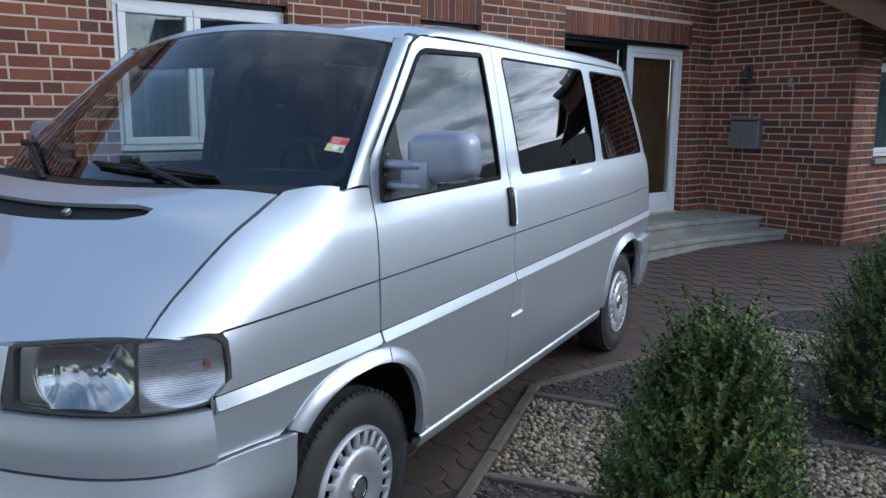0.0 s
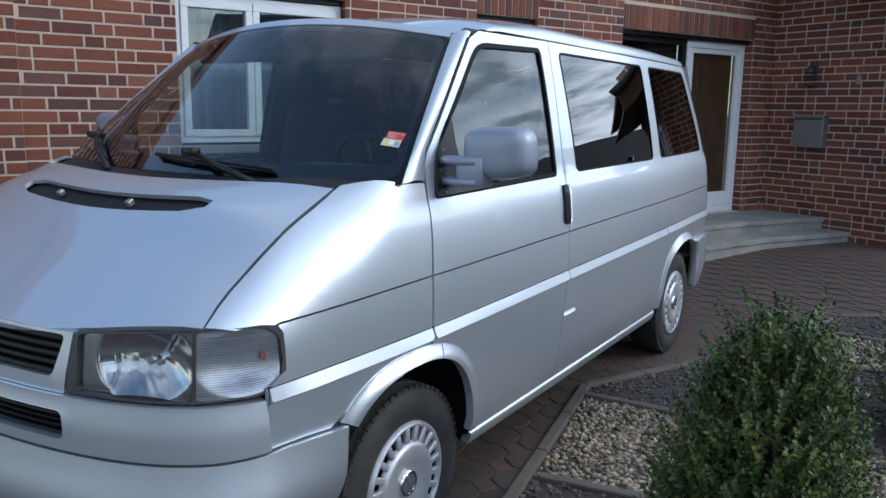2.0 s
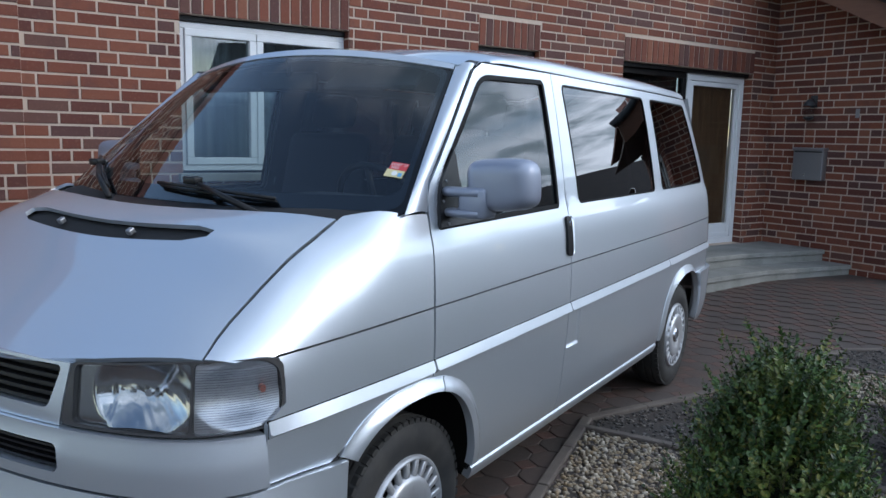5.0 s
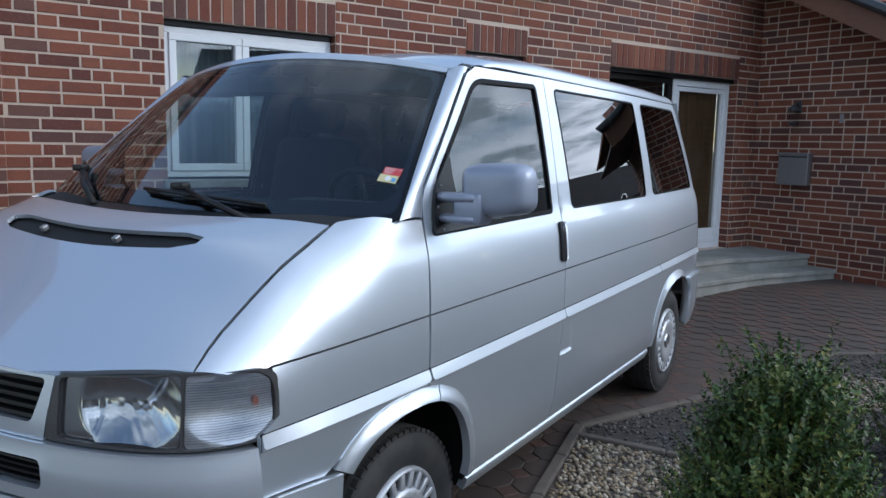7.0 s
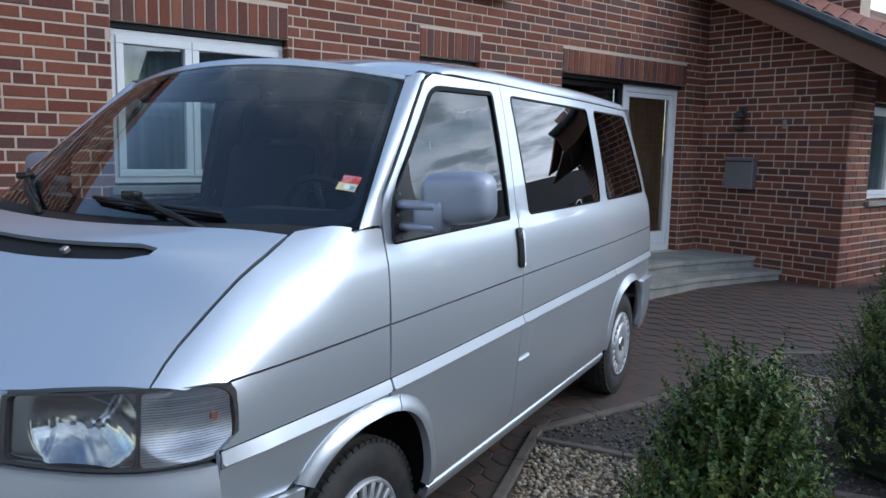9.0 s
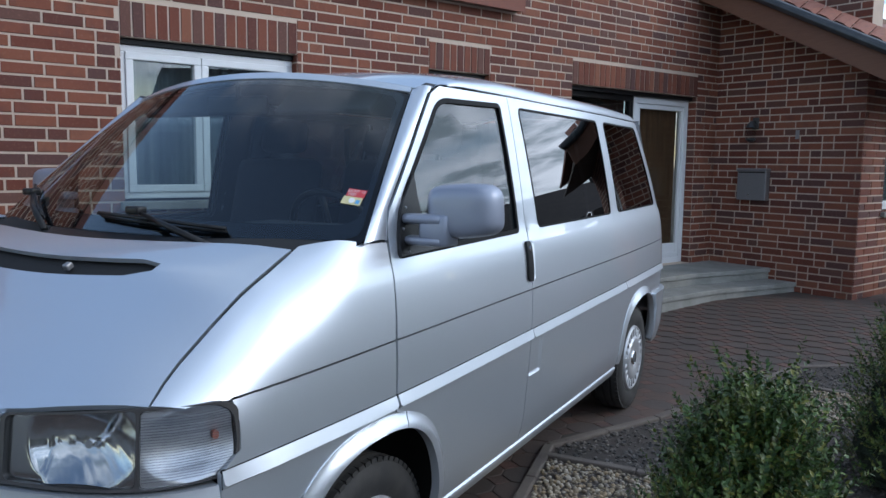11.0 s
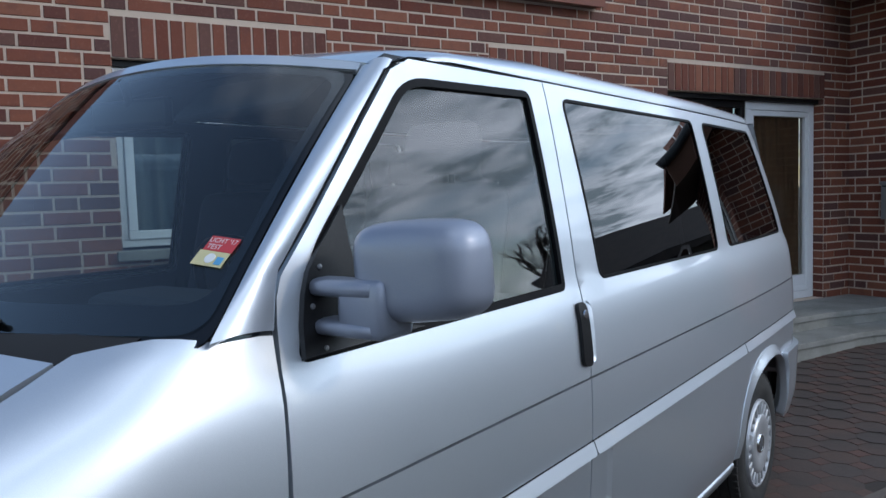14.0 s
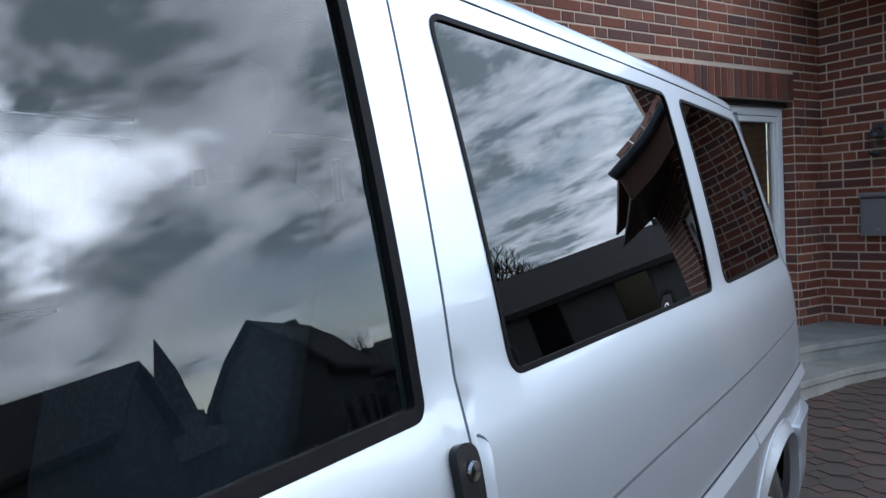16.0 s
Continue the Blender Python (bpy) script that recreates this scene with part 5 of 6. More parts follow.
BASE = 0.03
wall_main, near_bricks = build_wall("wall_main", at_main, 8.03, BASE, 3.72, [WIN, SMALL, DOOR], "red-brown brick house wall with pale joints", (6.2, 8.03, 1.15, 3.3), True, [(3.4, 8.03, 2.97, 3.72)])
wall_return, return_bricks = build_wall("wall_return", at_return, 1.80, BASE, 3.72, [], "red-brown brick wall beside the front door", (0, 1.8, 0.3, 3.2))
RWIN = (0.56, 1.90, 1.05, 2.17)
wall_right, _ = build_wall("wall_right", at_right, 4.5, BASE, 3.0, [RWIN], "red brick side wall with a white window", None)
wall_pier, _ = build_wall("wall_pier", lambda s, out, z: (8.03 + s, 0.05 + out, z), 3.2, BASE, 2.97, [], "projecting red-brown brick wall at the house corner", None)


def frame_rect(bm, s0, s1, z0, z1, w, o0, o1, at):
    """A frame of four bars in a wall's plane, with rounded edges."""
    for a, b, c, d in ((s0, s1, z0, z0 + w), (s0, s1, z1 - w, z1), (s0, s0 + w, z0 + w, z1 - w), (s1 - w, s1, z0 + w, z1 - w)):
        p, q = at(a, o0, c), at(b, o1, d)
        box(bm, [min(x, y) for x, y in zip(p, q)], [max(x, y) for x, y in zip(p, q)], 0.006)
    return bm


def window(name, at, o, split, label, curtain=True, sill=True):
    """A white window of one or two sashes with panes, sill and curtain."""
    bm = frame_rect(bmesh.new(), o[0] + 0.006, o[1] - 0.006, o[2] + 0.03, o[3] - 0.045, 0.045, -0.15, -0.075, at)
    w = house_part(name, bm, UPVC)
    tagged(w, label, "window", kind="structure")
    cuts = [o[0] + 0.05] + split + [o[1] - 0.05]
    for a, b in zip(cuts, cuts[1:]):
        sash = house_part("sash", frame_rect(bmesh.new(), a + 0.002, b - 0.002, o[2] + 0.074, o[3] - 0.089, 0.052, -0.145, -0.062, at), UPVC, w)
        p, q = at(a + 0.05, -0.10, o[2] + 0.12), at(b - 0.05, -0.106, o[3] - 0.135)
        pane = house_part("pane", boxed([min(x, y) for x, y in zip(p, q)], [max(x, y) for x, y in zip(p, q)]), GLASS_HOUSE, sash)
        pane.visible_shadow = False
    # blind box of the shutter over the frame
    p, q = at(o[0] + 0.004, -0.06, o[3] - 0.042), at(o[1] - 0.004, -0.16, o[3] - 0.002)
    house_part("shutter_box", boxed([min(x, y) for x, y in zip(p, q)], [max(x, y) for x, y in zip(p, q)], 0.004), PLASTIC, w)
    if sill:
        p, q = at(o[0] - 0.03, 0.05, o[2] - 0.045), at(o[1] + 0.03, -0.12, o[2] + 0.012)
        house_part("window_sill", boxed([min(x, y) for x, y in zip(p, q)], [max(x, y) for x, y in zip(p, q)], 0.006), STEP, w)
    if curtain:
        n, verts, faces = 90, [], []
        for k in range(n + 1):
            s = o[0] + 0.05 + (o[1] - o[0] - 0.1) * k / n
            d = -0.30 + 0.022 * math.sin(k * 0.62) + 0.010 * math.sin(k * 1.7 + 1)
            verts += [at(s, d, o[2] + 0.05), at(s, d, o[3] - 0.02)]
        faces = [(2 * k, 2 * k + 2, 2 * k + 3, 2 * k + 1) for k in range(n)]
        c = house_mesh(verts, faces, "curtain", CURTAIN, None, "", True)
        tagged(c, "pale net curtain hanging in folds behind a window", "curtain")
    # room behind, its dimness put into near-black walls
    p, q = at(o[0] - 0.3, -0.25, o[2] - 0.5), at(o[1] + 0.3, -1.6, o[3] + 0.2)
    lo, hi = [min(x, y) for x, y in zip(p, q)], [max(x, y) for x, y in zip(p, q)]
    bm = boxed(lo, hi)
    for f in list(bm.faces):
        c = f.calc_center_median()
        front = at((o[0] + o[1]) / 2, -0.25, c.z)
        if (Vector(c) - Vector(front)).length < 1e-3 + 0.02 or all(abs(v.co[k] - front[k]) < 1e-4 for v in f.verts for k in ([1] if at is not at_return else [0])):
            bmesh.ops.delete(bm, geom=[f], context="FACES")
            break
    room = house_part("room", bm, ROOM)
    tagged(room, "room behind the window, its walls coloured dark for shade", "room", kind="structure")
    return w


window("window_1", at_main, WIN, [6.452], "white two-sash window with net curtains in a brick wall")
window("window_2", at_main, SMALL, [], "small white window under upright bricks", False)
window("window_3", at_right, RWIN, [1.25], "white window in the brick side wall")

# front door with a glazed side part
bm = frame_rect(bmesh.new(), 0.43, 1.46, 0.362, LINTEL - 0.045, 0.075, -0.19, -0.105, at_main)
door = house_part("door_1", bm, UPVC)
tagged(door, "white-framed front door with a dark glazed panel", "door", kind="structure")
house_part("leaf_frame", frame_rect(bmesh.new(), 0.505, 1.385, 0.44, LINTEL - 0.125, 0.05, -0.18, -0.115, at_main), UPVC, door)
house_part("bottom_rail", boxed((0.55, -0.18, 0.485), (1.34, -0.12, 0.60), 0.006), UPVC, door)
house_part("door_glass", boxed((0.55, -0.15, 0.60), (1.34, -0.143, LINTEL - 0.17)), GLASS_CLEAR, door)
house_part("door_curtain", boxed((0.55, -0.20, 0.60), (1.34, -0.19, LINTEL - 0.17)), DOORWOOD, door)
house_part("door_handle", boxed((1.325, -0.112, 1.30), (1.35, -0.07, 1.46), 0.008), STEEL, door)
bm = frame_rect(bmesh.new(), 1.462, 2.60, 0.362, LINTEL - 0.045, 0.06, -0.19, -0.115, at_main)
side_light = house_part("window_4", bm, PLASTIC)
tagged(side_light, "dark glazed panel beside the front door", "window", kind="structure")
house_part("pane", boxed((1.52, -0.15, 0.42), (2.54, -0.143, LINTEL - 0.10)), GLASS_HOUSE, side_light)
# flat near-black sheet in place of the unlit space behind the pane
house_part("shade_sheet", boxed((1.49, -0.24, 0.40), (2.57, -0.23, LINTEL - 0.06)), ROOM, side_light)
house_part("lintel_cover", boxed((0.425, -0.19, LINTEL - 0.045), (2.60, -0.06, LINTEL - 0.003)), PLASTIC, side_light)

# steps, whose front runs askew from the side wall
def step_block(length, right, z0, z1):
    bm = bmesh.new()
    plan = [(0.006, 0.012), (0.006, right), (1.25, right - 0.22), (length, right - 0.22), (length, 0.012)]
    f = bm.faces.new([bm.verts.new((x, y, z0)) for x, y in plan])
    up = bmesh.ops.extrude_face_region(bm, geom=[f])
    bmesh.ops.translate(bm, vec=(0, 0, z1 - z0), verts=[v for v in up["geom"] if isinstance(v, bmesh.types.BMVert)])
    bmesh.ops.recalc_face_normals(bm, faces=bm.faces)
    bmesh.ops.bevel(bm, geom=bm.edges[:], offset=0.006, segments=2, profile=0.5, affect="EDGES")
    return bm


for k, (top, right) in enumerate(((0.232, 1.15), (0.362, 0.83))):
    foot = 0.02
    st = house_part("entrance_step", step_block(3.1 - 0.3 * k, right - 0.02, foot, top - 0.05), STEP)
    tagged(st, "worn grey stone entrance step with an overhanging slab", "step", group="entrance steps")
    house_part("slab", step_block(3.12 - 0.3 * k, right, top - 0.050, top), STEP, st)

# letter box, lamp, number plate
mail = thing("letter_box", "brushed steel letter box on the brick wall", "letter box")
house_part("body", boxed((0.008, 0.395, 1.150), (0.105, 0.757, 1.500), 0.008), STEEL, mail)
house_part("flap", boxed((0.006, 0.387, 1.490), (0.125, 0.767, 1.525), 0.010), STEEL, mail, "sloping lid")
house_part("slot_shadow", boxed((0.105, 0.41, 1.470), (0.108, 0.742, 1.482)), DARK, mail)
house_part("lock", boxed((0.105, 0.54, 1.200), (0.110, 0.56, 1.220), 0.003), CHROME, mail)
lamp = thing("wall_lamp", "small steel wall lantern on the brick wall", "wall lamp")
lm = bmesh.new()
tube(lm, [(0.006, 0.54, 2.06), (0.05, 0.54, 2.08), (0.10, 0.54, 2.05)], 0.010, 8)
box(lm, (0.006, 0.50, 1.98), (0.022, 0.58, 2.12), 0.006)
house_part("bracket", lm, ZINC, lamp)
lg = lathe([(1.87, 0.052), (2.00, 0.058)], 20, None, "Z")
bmesh.ops.translate(lg, vec=(0.105, 0.54, 0), verts=lg.verts)
house_part("lamp_glass", lg, GLASS_LAMP, lamp)
lc = lathe([(2.00, 0.070), (2.03, 0.055), (2.07, 0.02), (2.08, 0.001)], 20, None, "Z")
lb = lathe([(1.83, 0.001), (1.835, 0.03), (1.855, 0.056), (1.872, 0.058)], 20, None, "Z")
bmesh.ops.translate(lb, vec=(0.105, 0.54, 0), verts=lb.verts)
house_part("lantern_base", lb, ZINC, lamp)
bmesh.ops.translate(lc, vec=(0.105, 0.54, 0), verts=lc.verts)
house_part("lantern_cap", lc, ZINC, lamp)
num = thing("wall_sign", "small plain metal bar sign on brick", "sign")
house_part("bar", boxed((0.006, 1.03, 1.86), (0.016, 1.075, 1.96), 0.004), STEEL, num)

# roof edge over the entrance corner
ROOFLINE = Vector((0, 1.94, -0.99)).normalized()
eave = thing("roof_edge", "brown roof edge board with dark gutter and red tiles", "roof")
R0 = Vector((0.50, 0.35, 3.315))


def along(d, lx=0.0, up=0.0):
    return R0 + ROOFLINE * d + Vector((lx, 0, up))


def slab_between(d0, d1, lx0, lx1, up0, up1):
    bm = bmesh.new()
    vs = [bm.verts.new(along(d, x, z)) for d in (d0, d1) for x, z in ((lx0, up0), (lx1, up0), (lx1, up1), (lx0, up1))]
    for f in ((0, 1, 2, 3), (7, 6, 5, 4), (0, 4, 5, 1), (1, 5, 6, 2), (2, 6, 7, 3), (3, 7, 4, 0)):
        bm.faces.new([vs[i] for i in f])
    return bm


D0, D1 = -3.4, 2.30
house_part("fascia_board", slab_between(D0, D1, -0.03, 0.0, 0.0, 0.25), WOOD, eave)
house_part("soffit", slab_between(D0, D1, -5.0, -0.031, 0.02, 0.05), SOFFIT_SHADE, eave, "brown boards under the eave, coloured darker for shade")
g = tube(bmesh.new(), [along(D0, 0.045, 0.30), along(D1 + 0.06, 0.045, 0.30)], 0.055, 12)
house_part("gutter", g, ZINC, eave)
house_part("roof_deck", slab_between(D0, D1, -5.0, -0.02, 0.26, 0.30), TILE, eave)
verts, faces = [], []
for r in range(1):
    for c in range(int((D1 - D0) / 0.20)):
        d = D0 + 0.20 * c
        q0 = along(d, -0.02 - 0.17 * r, 0.34 + 0.20 * r)
        q1 = along(d + 0.19, -0.02 - 0.17 * r, 0.34 + 0.20 * r)
        up = Vector((-0.20, 0, 0.13))
        nn = Vector((0.03, 0, 0.024))
        mid0, mid1 = (q0 + q1) / 2 + nn, (q0 + q1) / 2 + up
        k = 0
        tv = [q0 + nn * 0.4, (q0 * 0.7 + q1 * 0.3) + nn * 1.5, (q0 * 0.3 + q1 * 0.7) + nn * 1.5, q1 + nn * 0.4, q0 + up, (q0 * 0.7 + q1 * 0.3) + up, (q0 * 0.3 + q1 * 0.7) + up, q1 + up,
                  q0 - nn * 0.5, q1 - nn * 0.5]
        tf = [(k, k + 1, k + 5, k + 4), (k + 1, k + 2, k + 6, k + 5), (k + 2, k + 3, k + 7, k + 6), (k + 8, k + 9, k + 3, k + 2, k + 1, k)]
        house_mesh(tv, tf, "tile", TILE, eave)
tagged(house_part("ceiling", boxed((-5.0, -6.0, 3.72), (3.4, 0.02, 3.86)), WOOD), "boarded underside of the house roof", "ceiling", kind="structure")

# roof added out of view, kept flat so the bonnet mirrors sky
bm = bmesh.new()
vs = [bm.verts.new(p) for p in ((3.4, 0.12, 2.96), (11.4, 0.12, 2.96), (11.4, -7.0, 4.1), (3.4, -7.0, 4.1))]
bm.faces.new(vs)
bmesh.ops.extrude_face_region(bm, geom=bm.faces[:])
bmesh.ops.translate(bm, vec=(0, 0, 0.14), verts=bm.verts[4:])
tagged(house_part("roof_main", bm, TILE), "unseen red tiled roof added over the brick wall, pitched low", "roof", kind="structure")

# ---- ground ----
me = bpy.data.meshes.new("ground")
xs = [-420, -60, -20, -10, -6] + [-5 + 0.5 * k for k in range(29)] + [11, 16, 25, 60, 420]
ys = [-420, -60, -20, -8, -5] + [-4 + 0.5 * k for k in range(27)] + [11, 16, 25, 60, 420]
gv = [(x, y, ground_z(x, y) - 0.022) for y in ys for x in xs]
gf = [(j * len(xs) + i, j * len(xs) + i + 1, (j + 1) * len(xs) + i + 1, (j + 1) * len(xs) + i) for j in range(len(ys) - 1) for i in range(len(xs) - 1)]
ground = piece("ground", mesh_of(gv, gf, "ground", True), ASPHALT)
tagged(ground, "grey ground of the drive and street", "ground", kind="structure")

BED = [(1.36, -1.60), (0.925, 0.62), (0.672, 2.0), (1.07, 2.78), (1.70, 4.47), (2.10, 4.76), (4.4, 4.9), (4.8, -1.5)]


def in_bed(x, y, grow=0.0):
    return bool(inside(shrink(BED, -grow) if grow else BED, np.array([[x, y]]))[0])


def house_side(x, y):
    """Whether a place lies inside the house."""
    p = HOUSE.inverted() @ Vector((x, y, 0))
    return p.y < 0.0 if p.x > 0 else p.y < 1.77


# edging stones round the bed
for (ax, ay), (bx, by) in zip(BED[:7], BED[1:7]):
    a, b = Vector((ax, ay, 0)), Vector((bx, by, 0))
    n = max(1, round((b - a).length / 0.5))
    for k in range(n):
        p, q = a.lerp(b, k / n), a.lerp(b, (k + 1) / n)
        ang = math.atan2(q.y - p.y, q.x - p.x)
        m = Matrix.Translation((p + q) / 2 + Vector((0, 0, ground_z(p.x, p.y)))) @ Matrix.Rotation(ang, 4, "Z")
        e = part("edging_stone", boxed((-(q - p).length / 2 + 0.002, -0.028, -0.08), ((q - p).length / 2 - 0.002, 0.028, 0.016 + rng.uniform(-0.003, 0.003)), 0.008, m), CONCRETE)
        tagged(e, "worn brown concrete edging stone along the bed", "edging stone", group="bed edging")
# strips between the stone bands
STRIPS = [((0.93, 0.86), (3.6, 1.25)), ((0.70, 1.86), (3.6, 2.05)), ((1.52, 3.22), (3.6, 3.35)), ((1.60, 3.98), (3.6, 3.92))]
for (ax, ay), (bx, by) in STRIPS:
    a, b = Vector((ax, ay, 0)), Vector((bx, by, 0))
    n = round((b - a).length / 0.5)
    for k in range(n):
        p, q = a.lerp(b, k / n), a.lerp(b, (k + 1) / n)
        m = Matrix.Translation((p + q) / 2 + Vector((0, 0, ground_z(p.x, p.y)))) @ Matrix.Rotation(math.atan2(q.y - p.y, q.x - p.x) + rng.uniform(-0.02, 0.02), 4, "Z")
        e = part("divider_stone", boxed((-(q - p).length / 2 + 0.004, -0.025, -0.06), ((q - p).length / 2 - 0.004, 0.025, 0.020 + rng.uniform(-0.004, 0.004)), 0.008, m), CONCRETE)
        tagged(e, "narrow grey stone strip between gravel bands", "edging stone", group="gravel dividers")


def line_y(s, x):
    (ax, ay), (bx, by) = s
    return ay + (by - ay) * (x - ax) / (bx - ax)


ICO = bmesh.new()
bmesh.ops.create_icosphere(ICO, subdivisions=1, radius=1.0)
ICO_V = [v.co.copy() for v in ICO.verts]
ICO_F = [tuple(v.index for v in f.verts) for f in ICO.faces]


def stones(name, count, size, chooser, material, label, flat=0.6, smoothed=True):
    """Loose stones in heaps, one joined mesh."""
    verts, faces = [], []
    tv, tf = ICO_V, ICO_F
    made = 0
    while made < count:
        x, y = rng.uniform(0.6, 3.4), rng.uniform(-1.2, 4.8)
        if not in_bed(x, y, -0.035) or not chooser(x, y):
            continue
        made += 1
        s = rng.uniform(*size)
        m = Matrix.Translation((x, y, ground_z(x, y) - 0.012 + rng.uniform(0, 0.016))) @ Euler((rng.uniform(-0.6, 0.6), rng.uniform(-0.6, 0.6), rng.uniform(0, 6.28))).to_matrix().to_4x4() @ Matrix.Diagonal((s * rng.uniform(0.8, 1.5), s, s * flat * rng.uniform(0.8, 1.2), 1))
        k = len(verts)
        j = rng.uniform(0, 100)
        verts += [m @ (v * (1 + 0.16 * noise.noise(v * 1.4 + Vector((j, j, j))))) for v in tv]
        faces += [tuple(i + k for i in f) for f in tf]
    ob = piece(name, mesh_of(verts, faces, name, smoothed), material)
    return tagged(ob, label, "gravel", kind="stuff")


def band(x, y):
    """1: pale pebbles, 0: dark chips."""
    if line_y(STRIPS[0], x) < y < line_y(STRIPS[1], x):
        return 1
    return 1 if line_y(STRIPS[2], x) < y < line_y(STRIPS[3], x) else 0


stones("pebbles", 10500, (0.008, 0.0165), lambda x, y: band(x, y) == 1 and x < 3.2, PEBBLE, "cream and grey rounded pebbles in the bed", 0.7)
stones("stone_chips", 13000, (0.006, 0.014), lambda x, y: band(x, y) == 0 and x < 3.2 and y > -0.4, CHIP, "dark crushed stone chips in the bed", 0.6, False)


def slab_paver(cx, cy, corners, ang, z, worn):
    """A flat paver of any outline with a chamfered top."""
    ca, sa = math.cos(ang), math.sin(ang)
    out, inn = [], []
    for x, y in corners:
        d = math.hypot(x, y)
        for ring_, w in ((out, 0.75), (inn, 1.8)):
            k = 1 - worn * w / d
            ring_.append((cx + (x * ca - y * sa) * k, cy + (x * sa + y * ca) * k))
    n = len(out)
    v = [(x, y, z - 0.03) for x, y in out] + [(x, y, z - worn * 0.8) for x, y in out] + [(x, y, z) for x, y in inn]
    f = [tuple(range(2 * n, 3 * n))]
    for k in range(n):
        j = (k + 1) % n
        f += [(k, j, n + j, n + k), (n + k, n + j, 2 * n + j, 2 * n + k)]
    return v, f


def pavers():
    gx, gy = [-4.8 + 0.5 * k for k in range(22)], [-3.5 + 0.5 * k for k in range(27)]
    pv = [(x, y, ground_z(x, y) - 0.0038) for y in gy for x in gx]
    pf = [(j * 22 + i, j * 22 + i + 1, j * 22 + i + 23, j * 22 + i + 22) for j in range(26) for i in range(21)]
    pave = piece("pavement", mesh_of(pv, pf, "pavement"), SOIL)
    tagged(pave, "dark red-brown eight-sided concrete pavers with small square ones between", "paving", kind="structure")
    ang = radians(11.5)
    ex, ey = Vector((math.cos(ang), math.sin(ang))), Vector((-math.sin(ang), math.cos(ang)))
    p, c = 0.200, 0.062
    h = p / 2
    eight = [(h, -h + c), (h, h - c), (h - c, h), (-h + c, h), (-h, h - c), (-h, -h + c), (-h + c, -h), (h - c, -h)]
    four = [(c, 0), (0, c), (-c, 0), (0, -c)]
    many = {"paver": ([], []), "small_paver": ([], [])}
    single = 0
    for j in range(-40, 70):
        for i in range(-40, 40):
            for name, corners, off, mats in (("paver", eight, 0.0, (PAVER, PAVER_MANY)), ("small_paver", four, h, (PAVER_RED, PAVER_RED_MANY))):
                q = ex * (i * p + off) + ey * (j * p + off)
                x, y = q.x, q.y
                if not (-4.6 < x < 5.6 and -3.4 < y < 9.6) or in_bed(x, y, 0.03) or house_side(x, y):
                    continue
                v, f = slab_paver(x, y, corners, ang, ground_z(x, y) + (rng.uniform(-0.0012, 0.001) if y < 2.6 else rng.uniform(-0.0002, 0.0002)), 0.0042 if y < 2.6 else 0.0009)
                if single < 290 and 0.2 < x < 3.0 and 0.2 < y < 5.5:
                    single += 1
                    piece(name, mesh_of(v, f, name), mats[0], pave)
                else:
                    verts, faces = many[name]
                    k = len(verts)
                    verts += v
                    faces += [tuple(q + k for q in g) for g in f]
    for name, mat in (("paver", PAVER_MANY), ("small_paver", PAVER_RED_MANY)):
        piece(name + "s", mesh_of(*many[name], name + "s"), mat, pave)["kind"] = "stuff"


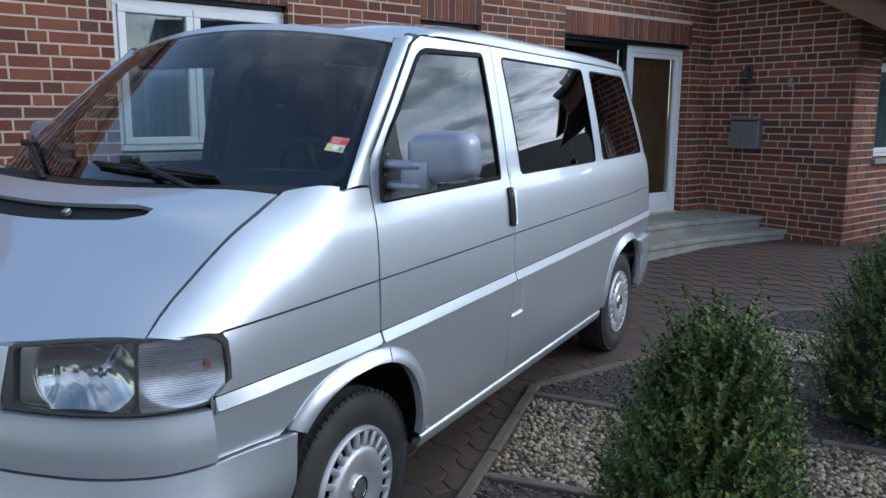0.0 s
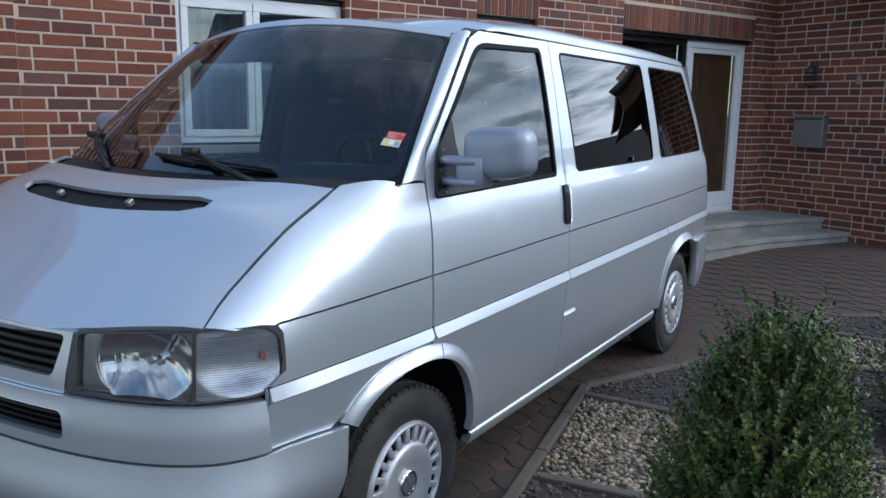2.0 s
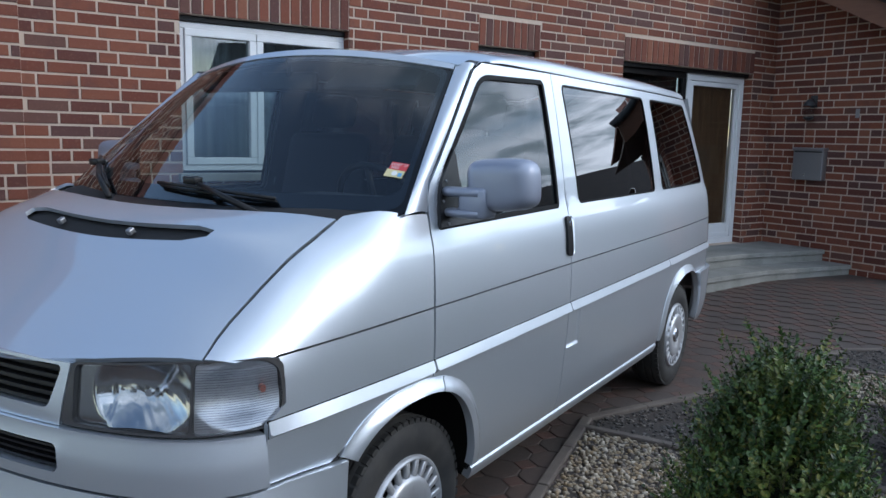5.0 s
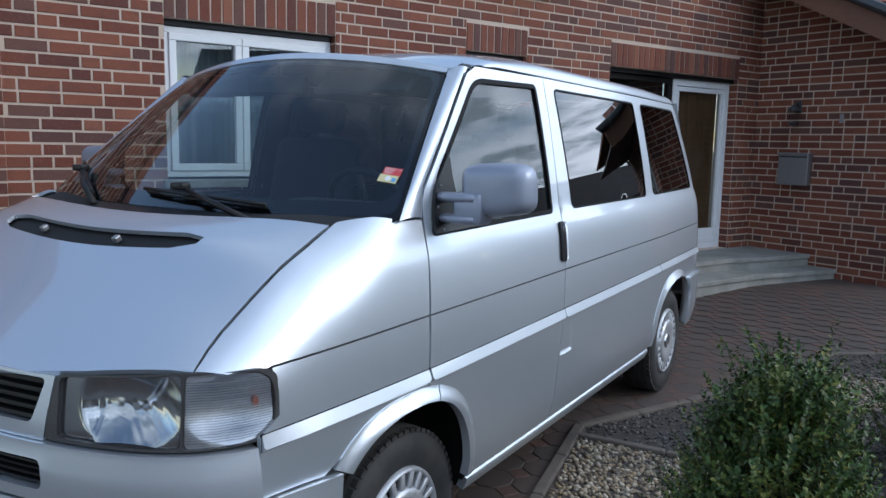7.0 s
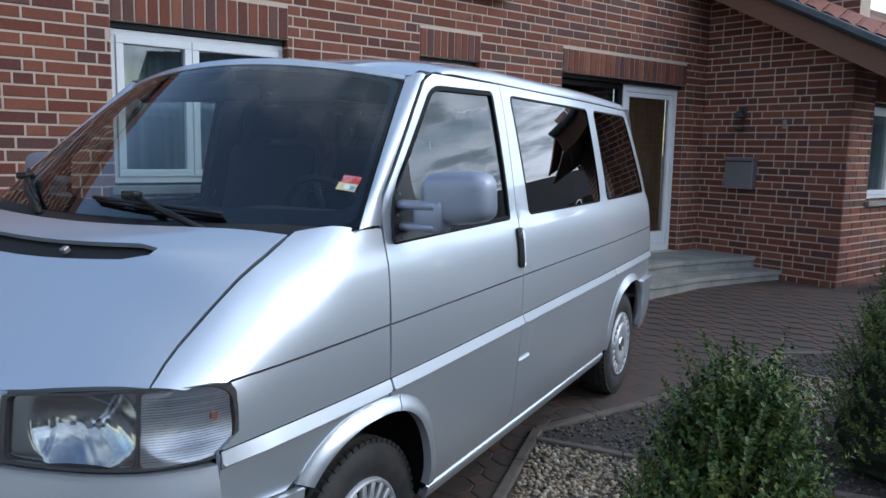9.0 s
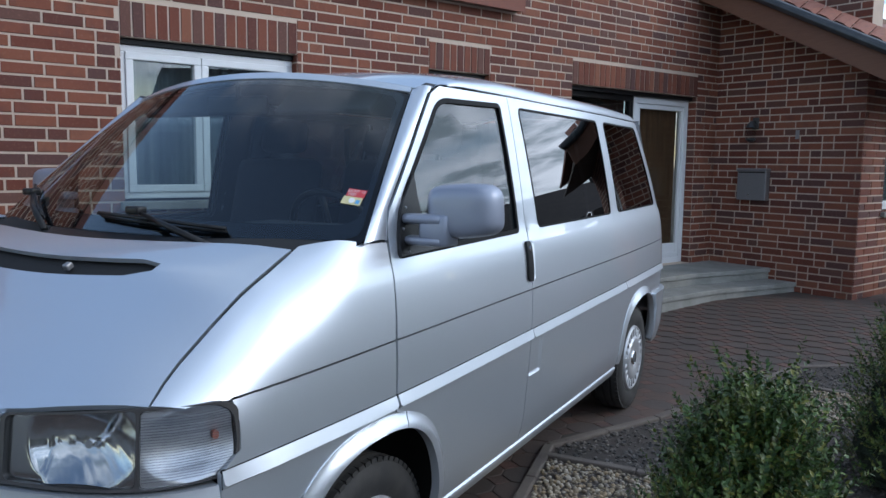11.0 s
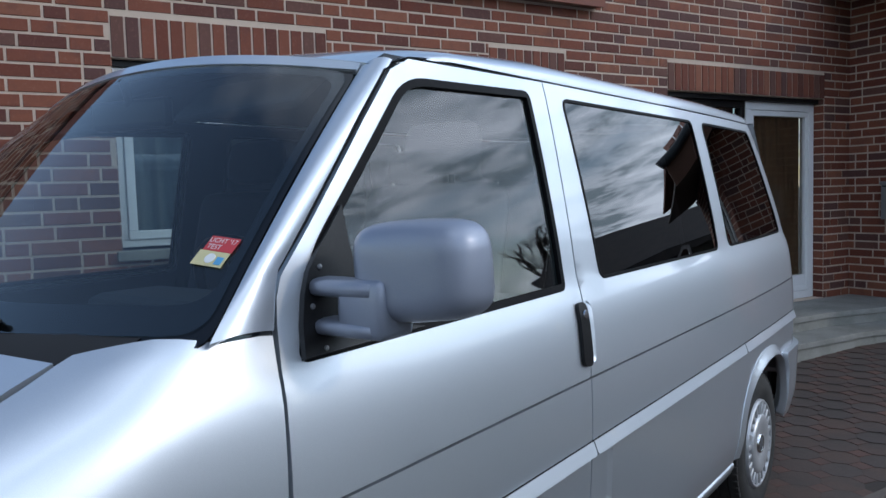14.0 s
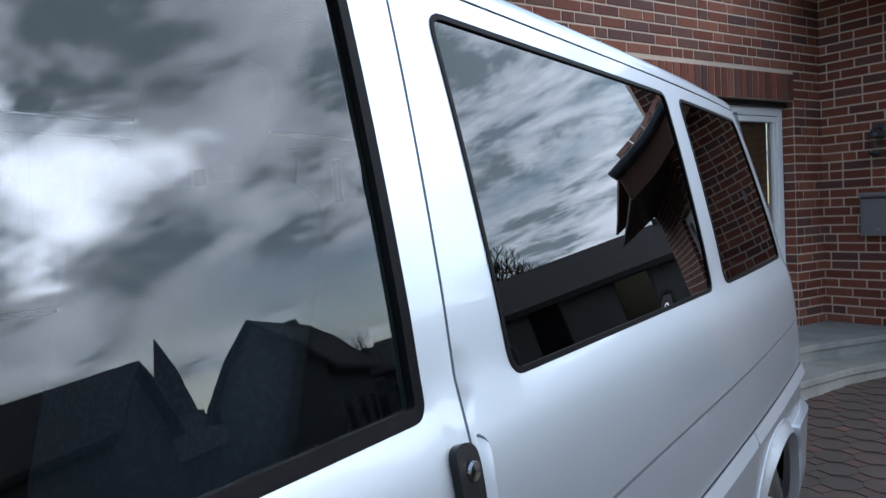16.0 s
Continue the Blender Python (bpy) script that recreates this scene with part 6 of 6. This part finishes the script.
# ---- plants ----
def shrub(name, at, height, radius, shoots, label, seed, lean=(0, 0), cone=0.55):
    """A clipped box shrub: twigs with paired leaves that stand out of a dense, uneven cone."""
    r = random.Random(seed)
    t = thing(name, label, "shrub", at)
    twigs, verts, faces = bmesh.new(), [], []

    def leaf(p, d, up, size):
        d = d.normalized()
        s = d.cross(up)
        s = s.normalized() if s.length > 1e-4 else Vector((1, 0, 0))
        n = s.cross(d)
        w = size * r.uniform(0.24, 0.33)
        k = len(verts)
        verts.extend([p, p + d * size * 0.35 + s * w + n * size * 0.10, p + d * size * 0.75 + s * w * 0.8 + n * size * 0.08, p + d * size,
                      p + d * size * 0.75 - s * w * 0.8 + n * size * 0.08, p + d * size * 0.35 - s * w + n * size * 0.10, p + d * size * 0.5])
        faces.extend([(k, k + 1, k + 2, k + 6), (k + 6, k + 2, k + 3), (k + 6, k + 3, k + 4), (k, k + 6, k + 4, k + 5)])

    def wide(h):
        return radius * (1.02 - cone * h) * math.sqrt(max(0.0, 1 - max(0.0, (h - 0.40) / 0.63) ** 2.4)) * (0.86 + 0.14 * min(1, h / 0.15))

    tube(twigs, [(0, 0, -0.02), (0.01, 0.01, height * 0.35)], [0.035, 0.02], 8)
    for k in range(shoots):
        h = r.random() ** 0.8
        a = r.uniform(0, 2 * math.pi)
        lump = 1 + 0.24 * noise.noise(Vector((math.cos(a) * 1.8 + seed, math.sin(a) * 1.8, h * 3.2)))
        out = wide(h) * lump
        inner = r.uniform(0.50, 0.97)
        base = Vector((math.cos(a) * out * inner + lean[0] * h, math.sin(a) * out * inner + lean[1] * h, h * height * 0.96))
        d = Vector((math.cos(a) * r.uniform(0.3, 1.0), math.sin(a) * r.uniform(0.3, 1.0), r.uniform(0.15, 1.1) + h * 0.9)).normalized()
        ln = r.uniform(0.06, 0.14) + (0.11 * r.random() if h > 0.6 and r.random() < 0.25 else 0)
        n = int(ln / 0.008)
        tip = base + d * ln
        if inner > 0.85 and r.random() < 0.3:
            tube(twigs, [base - d * 0.05, tip], [0.002, 0.001], 4)
        for q in range(n):
            p = base + d * (ln * q / n)
            side = Vector((r.uniform(-1, 1), r.uniform(-1, 1), r.uniform(-0.4, 1)))
            side = (side - d * side.dot(d)).normalized()
            if q % 2:
                side = -side
            leaf(p, side * 0.8 + d * r.uniform(0.3, 0.8), d, r.uniform(0.014, 0.023))
        leaf(tip, d, Vector((1, 0.3, 0)), 0.018)
    part("stem", twigs, BARK, t)["kind"] = "stuff"
    # solid core, coloured near-black green for the shade between the leaves
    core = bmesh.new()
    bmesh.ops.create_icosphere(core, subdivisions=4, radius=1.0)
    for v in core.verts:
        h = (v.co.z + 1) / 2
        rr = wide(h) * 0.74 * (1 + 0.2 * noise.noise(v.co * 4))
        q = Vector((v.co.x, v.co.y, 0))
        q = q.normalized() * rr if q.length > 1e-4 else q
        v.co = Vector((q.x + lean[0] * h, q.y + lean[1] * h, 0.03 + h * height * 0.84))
    part("shade_core", core, CORE_SHADE, t)
    crown = piece("crown", mesh_of(verts, faces, "crown"), LEAF, t)
    crown["kind"] = "stuff"
    return t


# dark green that paints the shade deep inside a shrub
ht = Mat("shade_core", (0.012, 0.020, 0.009), 0.95)
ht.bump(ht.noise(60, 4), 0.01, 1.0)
CORE_SHADE = ht.m
shrub("box_shrub", (1.82, 0.56, 0.0), 0.84, 0.40, 2900, "leafy green box shrub with fresh upright shoots", 3, (0.06, 0.03), 0.62)
shrub("box_shrub", (2.52, 2.45, 0.0), 0.88, 0.50, 1900, "dark green box shrub in the gravel bed", 9, (0, 0), 0.30)
shrub("box_shrub", (2.75, 7.75, 0.12), 0.45, 0.35, 500, "low dark shrub beside the house wall", 12)


# ---- across the street ----
def far_house(at, turn, w, d, wall, ridge, label):
    h = thing("house", label, "house", at, turn)
    bm = bmesh.new()
    vs = [bm.verts.new(p) for p in ((-w / 2, -d / 2, 0), (w / 2, -d / 2, 0), (w / 2, d / 2, 0), (-w / 2, d / 2, 0), (-w / 2, -d / 2, wall), (w / 2, -d / 2, wall), (w / 2, d / 2, wall), (-w / 2, d / 2, wall), (-w / 2, 0, ridge), (w / 2, 0, ridge))]
    for f in ((0, 1, 5, 4), (1, 2, 6, 9, 5), (2, 3, 7, 6), (3, 0, 4, 8, 7)):
        bm.faces.new([vs[i] for i in f])
    part("wall", bm, FAR, h)
    bm = bmesh.new()
    o = 0.5
    for s in (-1, 1):
        k = (ridge - wall) / (d / 2)
        q = [(-w / 2 - o, s * (d / 2 + o), wall - k * o + 0.05), (w / 2 + o, s * (d / 2 + o), wall - k * o + 0.05), (w / 2 + o, 0, ridge + 0.05), (-w / 2 - o, 0, ridge + 0.05)]
        a = [bm.verts.new(p) for p in q]
        b = [bm.verts.new((p[0], p[1], p[2] + 0.18)) for p in q]
        bm.faces.new(a)
        bm.faces.new(b)
        for i in range(4):
            bm.faces.new((a[i], a[(i + 1) % 4], b[(i + 1) % 4], b[i]))
    roof = part("roof", bm, FARROOF, h)
    part("chimney", boxed((w * 0.15, -0.3, ridge - 0.6), (w * 0.15 + 0.5, 0.3, ridge + 0.4), 0.03), FARROOF, roof)
    for s in (-1, 1):
        for k in range(3):
            x = -w / 2 + (k + 0.5) * w / 3
            part("window", boxed((x - 0.5, s * (d / 2 + 0.02) - 0.03, 1.0), (x + 0.5, s * (d / 2 + 0.02) + 0.03, 2.2), 0.02), FRIT, h)
    return h


def polar(dist, az):
    return (0.9 + dist * math.cos(radians(az)), 0.6 + dist * math.sin(radians(az)), 0.1)


def beside(dist, az, off, way):
    """A place off from another, some way along a compass line."""
    x, y, z = polar(dist, az)
    return (x + off * math.cos(radians(way)), y + off * math.sin(radians(way)), z)


far_house(beside(30, 42.3, 4.5, 60), 60, 8.0, 4.6, 3.7, 6.25, "dark gabled house across the street")
far_house(polar(42, 55.5), 55 + 95, 6.5, 7, 3.0, 4.5, "dark house with a low tiled roof across the street")
far_house(beside(30, 34.0, 5.8, -41), -41, 11.0, 7, 3.7, 5.85, "long dark house across the street")
far_house(polar(62, 37), 37 + 88, 14, 8, 3.6, 5.5, "low dark house behind the gabled ones")
far_house(polar(56, 50), 50 + 92, 12, 8, 3.2, 5.4, "low dark house behind the gabled ones")
far_house(polar(36, 6), 6 + 90, 11, 9, 3.2, 6.2, "dark house across the street")
far_house(polar(26, 71), 71 + 92, 8, 8, 2.3, 3.7, "low house with a ribbed roof beside the drive")
far_house(polar(34, -20), 70, 11, 9, 4.4, 7.8, "dark house across the street")
far_house(polar(32, -50), 45, 11, 9, 4.4, 7.8, "dark house across the street")
far_house(polar(36, -85), 5, 12, 9, 4.4, 7.8, "dark house across the street")
tower = thing("church_tower", "slim dark church spire behind the houses", "tower", polar(95, 35.6))
bm = boxed((-2.2, -2.2, 0), (2.2, 2.2, 9), 0.1)
part("shaft", bm, FAR, tower)
bm = lathe([(9, 2.4), (19.0, 0.05)], 8, None, "Z")
part("spire", bm, FARROOF, tower)


def bare_tree(at, height, seed, label):
    """A leafless tree: trunk, limbs and fine twigs."""
    r = random.Random(seed)
    t = thing("bare_tree", label, "tree", at)
    bm = bmesh.new()

    def grow(p, d, ln, rad, depth):
        q = p + d * ln
        mid = (p + q) / 2 + Vector((r.uniform(-1, 1), r.uniform(-1, 1), 0)) * ln * 0.06
        tube(bm, [p, mid, q], [rad, rad * 0.85, rad * 0.65], 6 if depth < 2 else 4)
        if depth < 6:
            for _ in range(r.choice((2, 3, 3)) if depth else 5):
                e = (d + Vector((r.uniform(-1, 1), r.uniform(-1, 1), r.uniform(-0.2, 0.7))) * 0.75).normalized()
                grow(p + (q - p) * r.uniform(0.6, 1.0), e, ln * r.uniform(0.6, 0.8), rad * 0.6, depth + 1)

    grow(Vector((0, 0, 0)), Vector((0, 0, 1)), height * 0.3, height * 0.022, 0)
    part("trunk", bm, BARK, t)
    return t


bare_tree(polar(33, 62), 8.0, 4, "bare winter tree behind the low house")
bare_tree(polar(40, 49), 6.2, 5, "bare winter tree between the houses")
pavers()
for wall, some in ((wall_main, near_bricks), (wall_return, return_bricks)):
    for v, f in some:
        house_mesh(v, f, "brick", BRICK, wall)
